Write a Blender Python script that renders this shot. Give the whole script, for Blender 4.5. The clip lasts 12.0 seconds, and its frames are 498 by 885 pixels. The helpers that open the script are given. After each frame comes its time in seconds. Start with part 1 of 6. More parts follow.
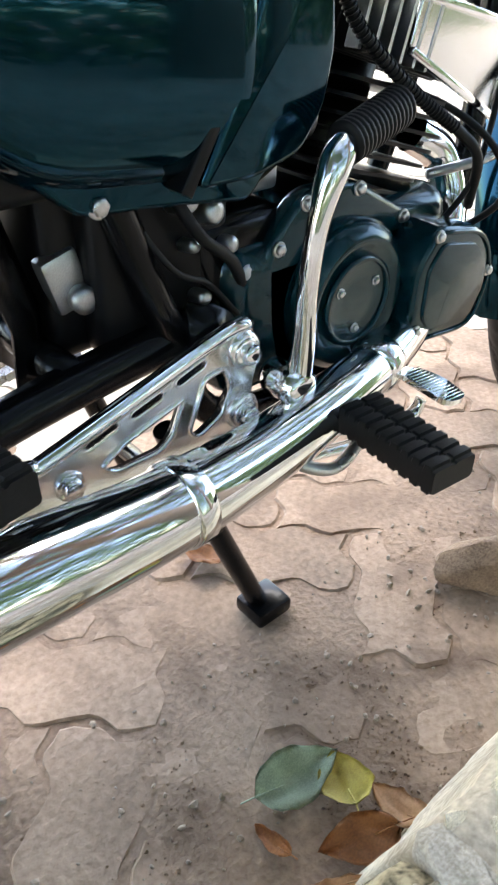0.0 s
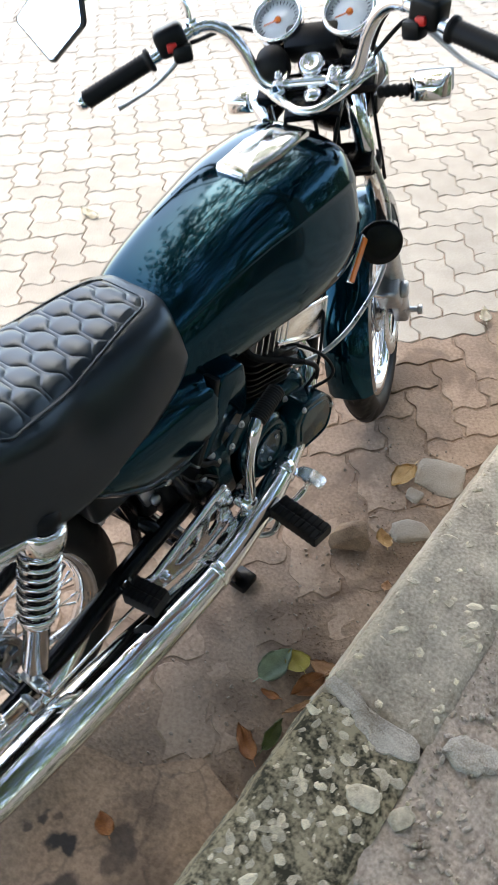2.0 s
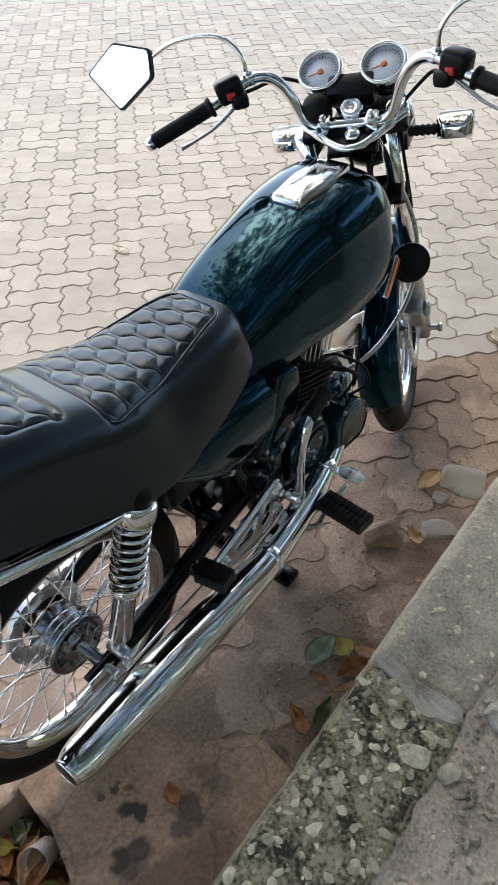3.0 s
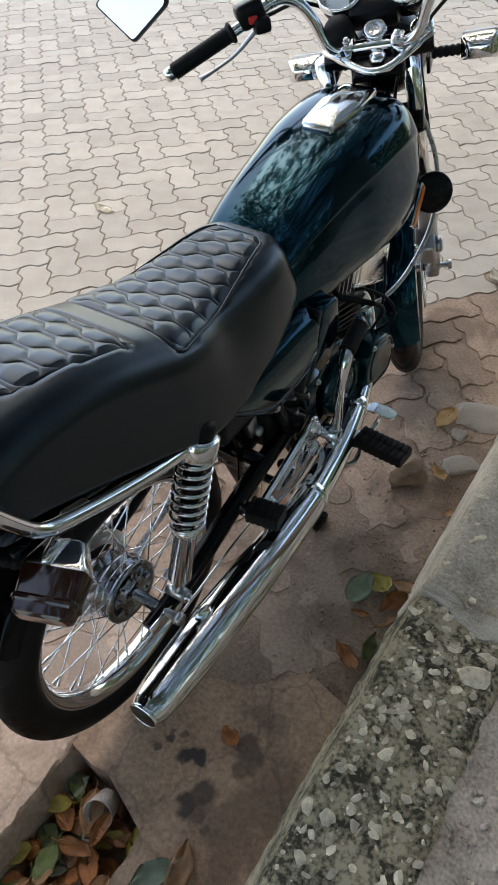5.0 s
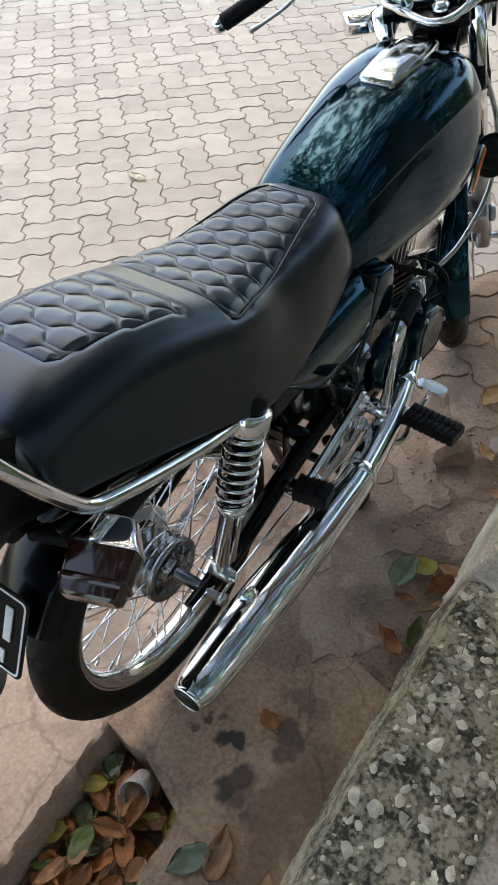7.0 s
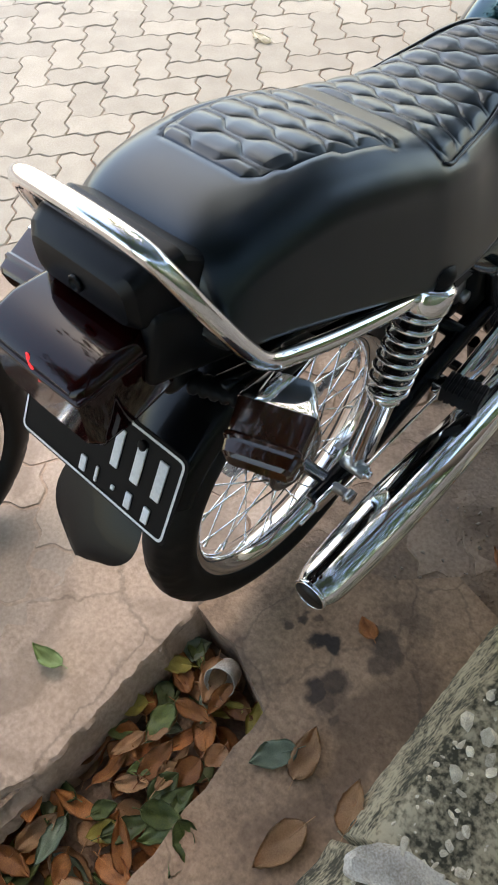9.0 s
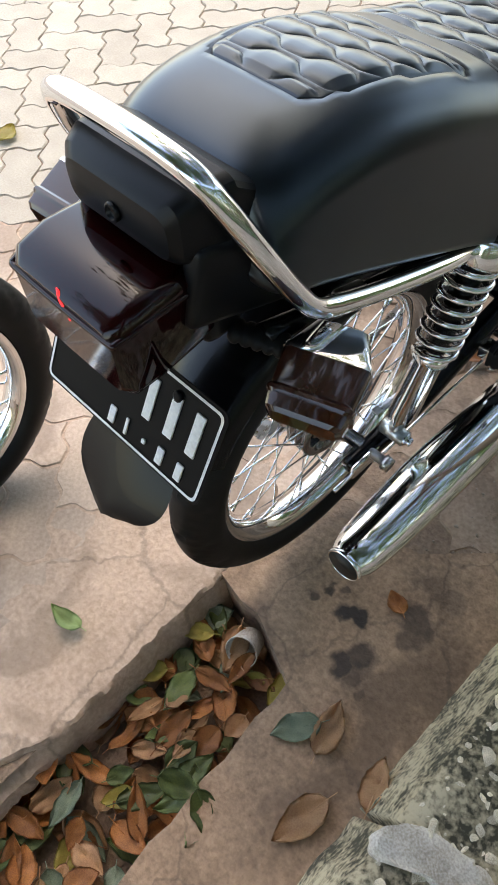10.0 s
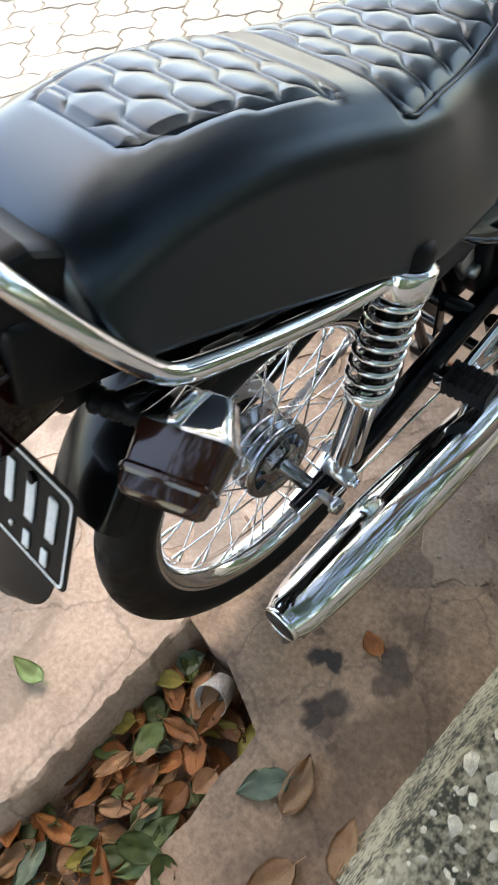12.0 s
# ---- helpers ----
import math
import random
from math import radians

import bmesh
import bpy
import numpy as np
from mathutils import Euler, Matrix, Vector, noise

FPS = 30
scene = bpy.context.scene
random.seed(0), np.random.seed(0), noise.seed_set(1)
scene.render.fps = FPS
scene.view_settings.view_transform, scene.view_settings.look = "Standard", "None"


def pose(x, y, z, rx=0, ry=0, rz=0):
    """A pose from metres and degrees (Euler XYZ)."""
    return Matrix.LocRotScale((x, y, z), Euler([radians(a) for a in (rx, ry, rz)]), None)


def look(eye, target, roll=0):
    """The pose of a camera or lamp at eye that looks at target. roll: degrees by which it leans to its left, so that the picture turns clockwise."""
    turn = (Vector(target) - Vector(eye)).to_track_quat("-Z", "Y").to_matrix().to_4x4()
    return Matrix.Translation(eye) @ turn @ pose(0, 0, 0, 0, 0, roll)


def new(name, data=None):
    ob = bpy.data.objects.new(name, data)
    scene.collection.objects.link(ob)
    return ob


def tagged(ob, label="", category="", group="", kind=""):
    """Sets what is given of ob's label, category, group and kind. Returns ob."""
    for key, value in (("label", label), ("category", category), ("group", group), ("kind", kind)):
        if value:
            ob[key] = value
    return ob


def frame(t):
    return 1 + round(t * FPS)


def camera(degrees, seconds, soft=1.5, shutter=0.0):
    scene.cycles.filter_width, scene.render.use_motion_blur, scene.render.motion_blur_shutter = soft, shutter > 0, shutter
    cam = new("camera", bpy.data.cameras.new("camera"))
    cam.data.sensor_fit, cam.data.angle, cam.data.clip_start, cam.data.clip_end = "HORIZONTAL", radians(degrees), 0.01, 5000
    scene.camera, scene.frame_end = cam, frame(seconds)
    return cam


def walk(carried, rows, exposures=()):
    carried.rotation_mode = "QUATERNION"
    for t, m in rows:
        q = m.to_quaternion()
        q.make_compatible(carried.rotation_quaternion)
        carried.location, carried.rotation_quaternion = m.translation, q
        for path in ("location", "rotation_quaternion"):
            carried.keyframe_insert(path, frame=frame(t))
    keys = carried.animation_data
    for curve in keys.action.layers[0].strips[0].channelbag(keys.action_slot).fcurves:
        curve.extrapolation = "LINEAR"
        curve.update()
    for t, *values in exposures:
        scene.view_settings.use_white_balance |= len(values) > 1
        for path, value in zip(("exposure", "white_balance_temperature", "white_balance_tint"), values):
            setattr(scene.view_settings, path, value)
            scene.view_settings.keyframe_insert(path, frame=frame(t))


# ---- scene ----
cam = camera(37.8, 12.0, shutter=0.4)
PATH = [
    (0, (0.565, 0.244, 0.734), (-0.642, 1.311, -0.451), 0.9),
    (0.5, (0.556, 0.254, 0.828), (-0.598, 1.375, -0.36), 3.4),
    (1, (0.584, 0.219, 1.143), (-0.417, 1.031, -0.386), -1.5),
    (1.5, (0.732, 0.16, 1.421), (-0.347, 0.935, -0.074), -7.1),
    (2, (0.768, -0.038, 1.525), (-0.127, 1.007, 0.073), -3.6),
    (2.5, (0.777, -0.162, 1.579), (-0.111, 0.946, 0.17), -4.0),
    (2.7, (0.798, -0.197, 1.585), (-0.153, 0.898, 0.208), -4.2),
    (4.3, (0.682, -0.333, 1.55), (-0.099, 0.865, 0.152), -4.6),
    (4.5, (0.677, -0.345, 1.539), (-0.121, 0.825, 0.127), -5.3),
    (5, (0.674, -0.361, 1.526), (-0.151, 0.764, 0.092), -4.7),
    (5.5, (0.678, -0.363, 1.514), (-0.148, 0.746, 0.069), -4.9),
    (6, (0.661, -0.371, 1.499), (-0.158, 0.744, 0.054), -3.2),
    (6.5, (0.636, -0.363, 1.483), (-0.186, 0.701, 0.003), -3.9),
    (7, (0.61, -0.356, 1.481), (-0.24, 0.697, 0.008), -5.7),
    (7.5, (0.581, -0.347, 1.474), (-0.263, 0.68, -0.02), -7.0),
    (7.6, (0.563, -0.364, 1.459), (-0.289, 0.678, -0.02), -6.5),
    (7.7, (0.553, -0.366, 1.463), (-0.323, 0.648, -0.021), -6.9),
    (9.3, (0.45, -0.427, 1.34), (-0.394, 0.382, -0.283), -3.3),
    (9.5, (0.443, -0.428, 1.333), (-0.41, 0.376, -0.288), -3.3),
    (10, (0.431, -0.423, 1.304), (-0.405, 0.314, -0.357), -4.0),
    (10.5, (0.426, -0.421, 1.301), (-0.422, 0.31, -0.356), -4.7),
    (11, (0.419, -0.409, 1.3), (-0.416, 0.329, -0.361), -4.7),
    (11.5, (0.427, -0.354, 1.292), (-0.391, 0.377, -0.38), -7.5),
    (12, (0.476, -0.242, 1.271), (-0.452, 0.396, -0.382), -12.5),
]
# the clip's own exposure, stops
EXPOSURES = [(t, stops + 0.7, kelvin + 520, 10) for t, stops, kelvin in ((0, 2.8, 6900), (0.5, 2.75, 6900), (1.0, 2.85, 6900), (1.5, 2.4, 6900), (2.0, 1.85, 6900), (2.7, 1.4, 6900), (4.3, 1.05, 6900), (5.5, 1.15, 6900), (7.7, 1.3, 6900), (9.3, 1.49, 7200), (10.5, 1.76, 7250), (11.5, 1.86, 7100), (12, 2.02, 7100))]
walk(cam, [(t, look(eye, target, roll)) for t, eye, target, roll in PATH], EXPOSURES)

# ---- world and sun ----
SUN_EL, SUN_ROT = radians(58), radians(300)
world = bpy.data.worlds.new("sky")
scene.world = world
world.use_nodes = True
wn = world.node_tree.nodes
sky = wn.new("ShaderNodeTexSky")
sky.sky_type, sky.sun_disc, sky.sun_elevation, sky.sun_rotation = "NISHITA", False, SUN_EL, SUN_ROT
sky.air_density, sky.dust_density = 1.0, 1.0
wn["Background"].inputs["Strength"].default_value = 0.15
world.node_tree.links.new(sky.outputs[0], wn["Background"].inputs["Color"])
sun = new("sun", bpy.data.lights.new("sun", "SUN"))
sun.data.energy, sun.data.angle, sun.data.color = 0.6, radians(40), (1.0, 0.96, 0.9)
sun.matrix_world = look((-4, 6, 11), (0, 0, 0))


# ---- materials ----
def material(name, color, rough=0.5, metal=0.0, **more):
    """A plain procedural surface: base colour with two scales of variation, roughness wear and fine bump."""
    m = bpy.data.materials.new(name)
    m.use_nodes = True
    nt = m.node_tree
    b = nt.nodes["Principled BSDF"]
    b.inputs["Metallic"].default_value = metal
    vary, scale, bump = more.get("vary", 0.12), more.get("scale", 18.0), more.get("bump", 0.0)
    tc = nt.nodes.new("ShaderNodeTexCoord")
    co = tc.outputs["Object"]
    big, fine = nt.nodes.new("ShaderNodeTexNoise"), nt.nodes.new("ShaderNodeTexNoise")
    big.inputs["Scale"].default_value, fine.inputs["Scale"].default_value = scale, scale * more.get("ratio", 14)
    for n in (big, fine):
        n.inputs["Detail"].default_value = 5
        nt.links.new(co, n.inputs["Vector"])
    ramp = nt.nodes.new("ShaderNodeMix")
    ramp.data_type = "RGBA"
    second = more.get("second", tuple(c * (1 - vary * 2) for c in color))
    ramp.inputs["A"].default_value, ramp.inputs["B"].default_value = (*second, 1), (*color, 1)
    add = nt.nodes.new("ShaderNodeMath")
    add.operation = "MULTIPLY_ADD"
    add.inputs[1].default_value = 0.5
    half = nt.nodes.new("ShaderNodeMath")
    half.operation = "MULTIPLY"
    half.inputs[1].default_value = 0.5
    nt.links.new(fine.outputs["Fac"], half.inputs[0])
    nt.links.new(big.outputs["Fac"], add.inputs[0])
    nt.links.new(half.outputs[0], add.inputs[2])
    cr = nt.nodes.new("ShaderNodeMapRange")
    cr.inputs["From Min"].default_value, cr.inputs["From Max"].default_value = more.get("lo", 0.35), more.get("hi", 0.65)
    nt.links.new(add.outputs[0], cr.inputs["Value"])
    nt.links.new(cr.outputs[0], ramp.inputs["Factor"])
    out = ramp.outputs["Result"]
    if more.get("each"):
        info, hsv, mr = nt.nodes.new("ShaderNodeObjectInfo"), nt.nodes.new("ShaderNodeHueSaturation"), nt.nodes.new("ShaderNodeMapRange")
        source = info.outputs["Random"]
        if more.get("island"):
            source = nt.nodes.new("ShaderNodeNewGeometry").outputs["Random Per Island"]
        mr.inputs["To Min"].default_value, mr.inputs["To Max"].default_value = 1 - more["each"], 1 + more["each"]
        nt.links.new(source, mr.inputs["Value"])
        nt.links.new(mr.outputs[0], hsv.inputs["Value"])
        nt.links.new(out, hsv.inputs["Color"])
        out = hsv.outputs["Color"]
    if more.get("stain"):
        tint, amount, size = more["stain"]
        st, sr, sm = nt.nodes.new("ShaderNodeTexNoise"), nt.nodes.new("ShaderNodeMapRange"), nt.nodes.new("ShaderNodeMix")
        st.inputs["Scale"].default_value, st.inputs["Detail"].default_value, st.inputs["Distortion"].default_value = size, 8, 0.8
        geo = nt.nodes.new("ShaderNodeNewGeometry")
        nt.links.new(geo.outputs["Position"], st.inputs["Vector"])
        sr.interpolation_type = "SMOOTHSTEP"
        for key, v in (("From Min", 0.47), ("From Max", 0.62), ("To Min", 0.0), ("To Max", amount)):
            sr.inputs[key].default_value = v
        nt.links.new(st.outputs["Fac"], sr.inputs["Value"])
        sm.data_type = "RGBA"
        sm.inputs["B"].default_value = (*tint, 1)
        nt.links.new(sr.outputs[0], sm.inputs["Factor"])
        nt.links.new(out, sm.inputs["A"])
        out = sm.outputs["Result"]
    nt.links.new(out, b.inputs["Base Color"])
    rr = nt.nodes.new("ShaderNodeMapRange")
    rv = more.get("rvary", 0.12)
    rr.inputs["To Min"].default_value, rr.inputs["To Max"].default_value = max(0.02, rough - rv * rough), min(1, rough + rv * rough)
    nt.links.new(big.outputs["Fac"], rr.inputs["Value"])
    nt.links.new(rr.outputs[0], b.inputs["Roughness"])
    if bump:
        bp = nt.nodes.new("ShaderNodeBump")
        bp.inputs["Strength"].default_value, bp.inputs["Distance"].default_value = more.get("strength", 0.6), bump
        nt.links.new(add.outputs[0], bp.inputs["Height"])
        nt.links.new(bp.outputs[0], b.inputs["Normal"])
    if more.get("coat"):
        b.inputs["Coat Weight"].default_value, b.inputs["Coat Roughness"].default_value = more["coat"], 0.04
    if more.get("sheen_spec"):
        b.inputs["Specular IOR Level"].default_value = more["sheen_spec"]
    if more.get("transmit"):
        b.inputs["Transmission Weight"].default_value = more["transmit"]
    return m


CHROME = material("chrome", (0.82, 0.83, 0.84), 0.07, 1.0, vary=0.03, scale=30)
STEEL = material("brushed_steel", (0.55, 0.55, 0.55), 0.28, 1.0, vary=0.1, scale=40, bump=0.0004)
ALU = material("cast_aluminium", (0.5, 0.51, 0.52), 0.38, 1.0, vary=0.15, scale=50, bump=0.0006)
# Greyed base dims the sky's reflection in the filler cap.
SATIN = material("dimmed_chrome", (0.62, 0.64, 0.64), 0.11, 1.0, vary=0.05, scale=30)
GUARD = material("polished_steel", (0.85, 0.84, 0.82), 0.2, 1.0, vary=0.06, scale=30, bump=0.0005)
GREEN = material("green_metallic_paint", (0.0005, 0.03, 0.047), 0.095, 0.85, vary=0.06, scale=60, coat=0.2, rvary=0.05, sheen_spec=0.2)
GREEN_CASE = material("green_engine_paint", (0.0004, 0.027, 0.036), 0.2, 0.4, vary=0.08, scale=60, coat=0.35, bump=0.0003, sheen_spec=0.2)
BLACK = material("black_gloss_paint", (0.0025, 0.0027, 0.0033), 0.25, 0.0, vary=0.1, scale=40, coat=0.1, sheen_spec=0.15)
PLATE_B = material("plate_black_paint", (0.003, 0.003, 0.0033), 0.5, 0.0, vary=0.1, scale=40, sheen_spec=0.1)
PLASTIC = material("black_plastic", (0.004, 0.0045, 0.0055), 0.34, 0.0, vary=0.1, scale=60, bump=0.0003, sheen_spec=0.18)
RUBBER = material("black_rubber", (0.005, 0.005, 0.0056), 0.55, 0.0, sheen_spec=0.2, vary=0.15, scale=40, bump=0.0005)
TYRE = material("tyre_rubber", (0.005, 0.005, 0.0055), 0.5, 0.0, sheen_spec=0.2, vary=0.2, scale=22, bump=0.0006, second=(0.007, 0.0068, 0.0066))
# Bluish base and specular tint stand in for the sky's sheen on the seat.
VINYL = material("black_vinyl", (0.0016, 0.0028, 0.005), 0.29, 0.0, vary=0.05, scale=9, ratio=3, rvary=0.05, sheen_spec=0.62)
VINYL.node_tree.nodes["Principled BSDF"].inputs["Specular Tint"].default_value = (0.76, 0.9, 1.0, 1)
RED = material("red_lens", (0.012, 0.0004, 0.0006), 0.07, 0.0, vary=0.1, scale=30, coat=0.12, sheen_spec=0.25)
# Near-black base colour darkens the hollow of the silencer end.
PIPE_DARK = material("dark_pipe_inside", (0.004, 0.0038, 0.0036), 0.5, 0.0, vary=0.3, scale=60, bump=0.0006)
HUB = material("polished_hub_alloy", (0.36, 0.37, 0.39), 0.13, 1.0, vary=0.2, scale=60, bump=0.0005)
AMBER = material("smoked_amber_lens", (0.03, 0.0085, 0.004), 0.1, 0.0, vary=0.08, scale=30, coat=0.4, sheen_spec=0.3)
ORANGE = material("orange_reflector", (0.75, 0.16, 0.02), 0.25, 0.0, vary=0.1, scale=60)
CLEAR = material("clear_lens", (0.6, 0.6, 0.58), 0.1, 0.0, vary=0.05, scale=30, coat=1.0)
REDBTN = material("red_switch", (0.6, 0.02, 0.015), 0.4)
PLATE_W = material("plate_white_paint", (0.75, 0.75, 0.74), 0.5)
# White base colour stands in for the reflection on the dial faces.
DIAL = material("dial_reflection_white", (0.7, 0.72, 0.73), 0.4, vary=0.04)
MIRROR = material("mirror_glass", (0.9, 0.91, 0.92), 0.03, 1.0, vary=0.01)
JOINT = material("sandy_joint_dirt", (0.33, 0.265, 0.205), 0.95, 0.0, scale=7, ratio=22, second=(0.23, 0.18, 0.135), bump=0.003)
LOAM = material("packed_dirt", (0.33, 0.228, 0.158), 0.95, 0.0, scale=6, ratio=20, lo=0.36, hi=0.64, second=(0.17, 0.112, 0.076), bump=0.008, strength=0.9, stain=((0.11, 0.07, 0.045), 0.6, 5.0))
CONCRETE = material("dirty_concrete", (0.62, 0.455, 0.345), 0.9, 0.0, scale=6, ratio=18, second=(0.4, 0.28, 0.2), bump=0.006, strength=0.9, stain=((0.24, 0.165, 0.115), 0.5, 6.0))
PAVER = material("concrete_paver", (0.44, 0.385, 0.315), 0.9, 0.0, scale=9, ratio=20, second=(0.33, 0.28, 0.22), bump=0.002, each=0.1)
PAVER_DIRTY = material("dirty_paver", (0.37, 0.26, 0.185), 0.92, 0.0, scale=8, ratio=12, lo=0.36, hi=0.64, second=(0.2, 0.136, 0.092), bump=0.006, strength=0.9, each=0.12, stain=((0.13, 0.082, 0.053), 0.65, 5.0))
PAVER_DUSTY = material("dusty_paver", (0.56, 0.43, 0.335), 0.92, 0.0, scale=6, ratio=20, second=(0.38, 0.28, 0.21), bump=0.004, each=0.08, stain=((0.2, 0.14, 0.1), 0.5, 4.0))
PAVER_FAR = material("concrete_paver_far", (0.44, 0.39, 0.32), 0.9, 0.0, scale=9, ratio=20, second=(0.33, 0.285, 0.225), bump=0.002, each=0.1, island=True)
KERB_DARK = material("mossy_kerb_concrete", (0.42, 0.355, 0.24), 0.92, 0.0, scale=16, ratio=7, second=(0.04, 0.037, 0.022), bump=0.006, lo=0.42, hi=0.58)
KERB = material("grey_kerb_concrete", (0.62, 0.54, 0.43), 0.92, 0.0, scale=10, ratio=14, second=(0.24, 0.2, 0.155), bump=0.004)
PEBBLE = material("pale_aggregate", (0.86, 0.77, 0.6), 0.85, 0.0, scale=60, second=(0.3, 0.25, 0.18), each=0.35, island=True)
WHITE_STONE = material("white_mortar", (0.66, 0.61, 0.53), 0.9, 0.0, scale=22, second=(0.3, 0.255, 0.205), bump=0.006)
GRAVEL = material("grey_gravel_concrete", (0.66, 0.565, 0.47), 0.95, 0.0, scale=14, ratio=10, second=(0.25, 0.2, 0.16), bump=0.006)
ROCK = material("brown_rock", (0.3, 0.2, 0.13), 0.9, 0.0, scale=22, second=(0.11, 0.07, 0.045), bump=0.006)
FLAT_STONE = material("grey_flat_stone", (0.36, 0.315, 0.26), 0.93, 0.0, scale=18, second=(0.24, 0.195, 0.155), bump=0.003)
LEAF_BROWN = material("dry_brown_leaf", (0.52, 0.21, 0.06), 0.55, 0.0, scale=30, second=(0.27, 0.1, 0.033), each=0.35)
LEAF_TAN = material("tan_leaf", (0.55, 0.32, 0.16), 0.6, 0.0, scale=30, second=(0.36, 0.19, 0.095), each=0.2)
LEAF_YELLOW = material("yellow_leaf", (0.5, 0.42, 0.09), 0.55, 0.0, scale=40, second=(0.36, 0.27, 0.06), each=0.15)
LEAF_GREEN = material("green_leaf", (0.17, 0.21, 0.06), 0.5, 0.0, scale=30, second=(0.085, 0.12, 0.045), each=0.3)
LEAF_PALE = material("bleached_leaf", (0.82, 0.77, 0.64), 0.6, 0.0, scale=40, second=(0.62, 0.55, 0.4), each=0.1)
LEAF_CREAM = material("cream_leaf", (0.72, 0.5, 0.24), 0.6, 0.0, scale=30, second=(0.5, 0.3, 0.11), each=0.1)
LEAF_FRESH = material("fresh_green_leaf", (0.42, 0.52, 0.22), 0.5, 0.0, scale=40, second=(0.28, 0.38, 0.15))
LEAF_GREY = material("grey_green_leaf", (0.32, 0.38, 0.26), 0.55, 0.0, scale=40, second=(0.17, 0.22, 0.15), each=0.2)
FOLIAGE = material("foliage", (0.12, 0.2, 0.04), 0.5, 0.0, scale=6, second=(0.045, 0.075, 0.025), each=0.4, island=True)
BARK = material("bark", (0.2, 0.14, 0.1), 0.9, 0.0, scale=12, second=(0.1, 0.07, 0.05), bump=0.01)


def soaked(m, spots, crack=4.5):
    """Adds soft oil spots (x, y, radius) and fine cracks to a ground material."""
    nt = m.node_tree
    b = nt.nodes["Principled BSDF"]
    base = b.inputs["Base Color"].links[0].from_socket
    tc = nt.nodes.new("ShaderNodeTexCoord")
    nz, mixv = nt.nodes.new("ShaderNodeTexNoise"), nt.nodes.new("ShaderNodeMixRGB")
    nz.inputs["Scale"].default_value, nz.inputs["Detail"].default_value = 22, 6
    nt.links.new(tc.outputs["Object"], nz.inputs["Vector"])
    mixv.blend_type, mixv.inputs["Fac"].default_value = "LINEAR_LIGHT", 0.03
    nt.links.new(tc.outputs["Object"], mixv.inputs[1])
    nt.links.new(nz.outputs["Color"], mixv.inputs[2])
    total = None
    for x, y, r, k in spots:
        d, mr = nt.nodes.new("ShaderNodeVectorMath"), nt.nodes.new("ShaderNodeMapRange")
        d.operation = "DISTANCE"
        d.inputs[1].default_value = (x, y, 0.005)
        nt.links.new(mixv.outputs[0], d.inputs[0])
        mr.interpolation_type = "SMOOTHSTEP"
        for key, v in (("From Min", r * 1.15), ("From Max", r * 0.6), ("To Min", 0), ("To Max", k)):
            mr.inputs[key].default_value = v
        nt.links.new(d.outputs["Value"], mr.inputs["Value"])
        if total is None:
            total = mr.outputs[0]
        else:
            mx = nt.nodes.new("ShaderNodeMath")
            mx.operation = "MAXIMUM"
            nt.links.new(total, mx.inputs[0])
            nt.links.new(mr.outputs[0], mx.inputs[1])
            total = mx.outputs[0]
    vo, vr = nt.nodes.new("ShaderNodeTexVoronoi"), nt.nodes.new("ShaderNodeMapRange")
    vo.feature = "DISTANCE_TO_EDGE"
    vo.inputs["Scale"].default_value = crack
    nt.links.new(mixv.outputs[0], vo.inputs["Vector"])
    for key, v in (("From Min", 0.014), ("From Max", 0.003), ("To Min", 0), ("To Max", 0.3)):
        vr.inputs[key].default_value = v
    nt.links.new(vo.outputs["Distance"], vr.inputs["Value"])
    if total is None:
        total = vr.outputs[0]
    else:
        mx = nt.nodes.new("ShaderNodeMath")
        mx.operation = "MAXIMUM"
        nt.links.new(total, mx.inputs[0])
        nt.links.new(vr.outputs[0], mx.inputs[1])
        total = mx.outputs[0]
    out = nt.nodes.new("ShaderNodeMixRGB")
    out.inputs[2].default_value = (0.022, 0.018, 0.017, 1)
    nt.links.new(total, out.inputs["Fac"])
    nt.links.new(base, out.inputs[1])
    nt.links.new(out.outputs[0], b.inputs["Base Color"])
    return m


OIL_SPOTS = [(0.19, 0.255, 0.04, 0.85), (0.23, 0.33, 0.035, 0.55), (0.178, 0.012, 0.024, 0.95), (0.2, 0.014, 0.022, 0.95), (0.282, 0.088, 0.036, 0.72), (0.288, 0.052, 0.028, 0.62), (0.247, -0.035, 0.036, 0.8), (0.235, -0.07, 0.028, 0.88), (0.262, -0.075, 0.018, 0.6), (0.125, 0.03, 0.013, 0.8), (0.11, -0.004, 0.014, 0.7), (0.29, -0.085, 0.012, 0.5), (0.15, 0.04, 0.01, 0.6), (0.13, 0.3, 0.032, 0.6), (0.1, 0.27, 0.02, 0.6), (0.3, 0.16, 0.03, 0.35)]
GUTTER = soaked(material("stained_gutter_concrete", (0.41, 0.265, 0.17), 0.9, 0.0, scale=6, ratio=18, second=(0.175, 0.11, 0.068), bump=0.006, strength=0.9, lo=0.36, hi=0.64, stain=((0.1, 0.062, 0.04), 0.6, 4.5)), OIL_SPOTS, 3.2)
soaked(CONCRETE, [], 2.6)


# ---- mesh helpers ----
B = bmesh.new

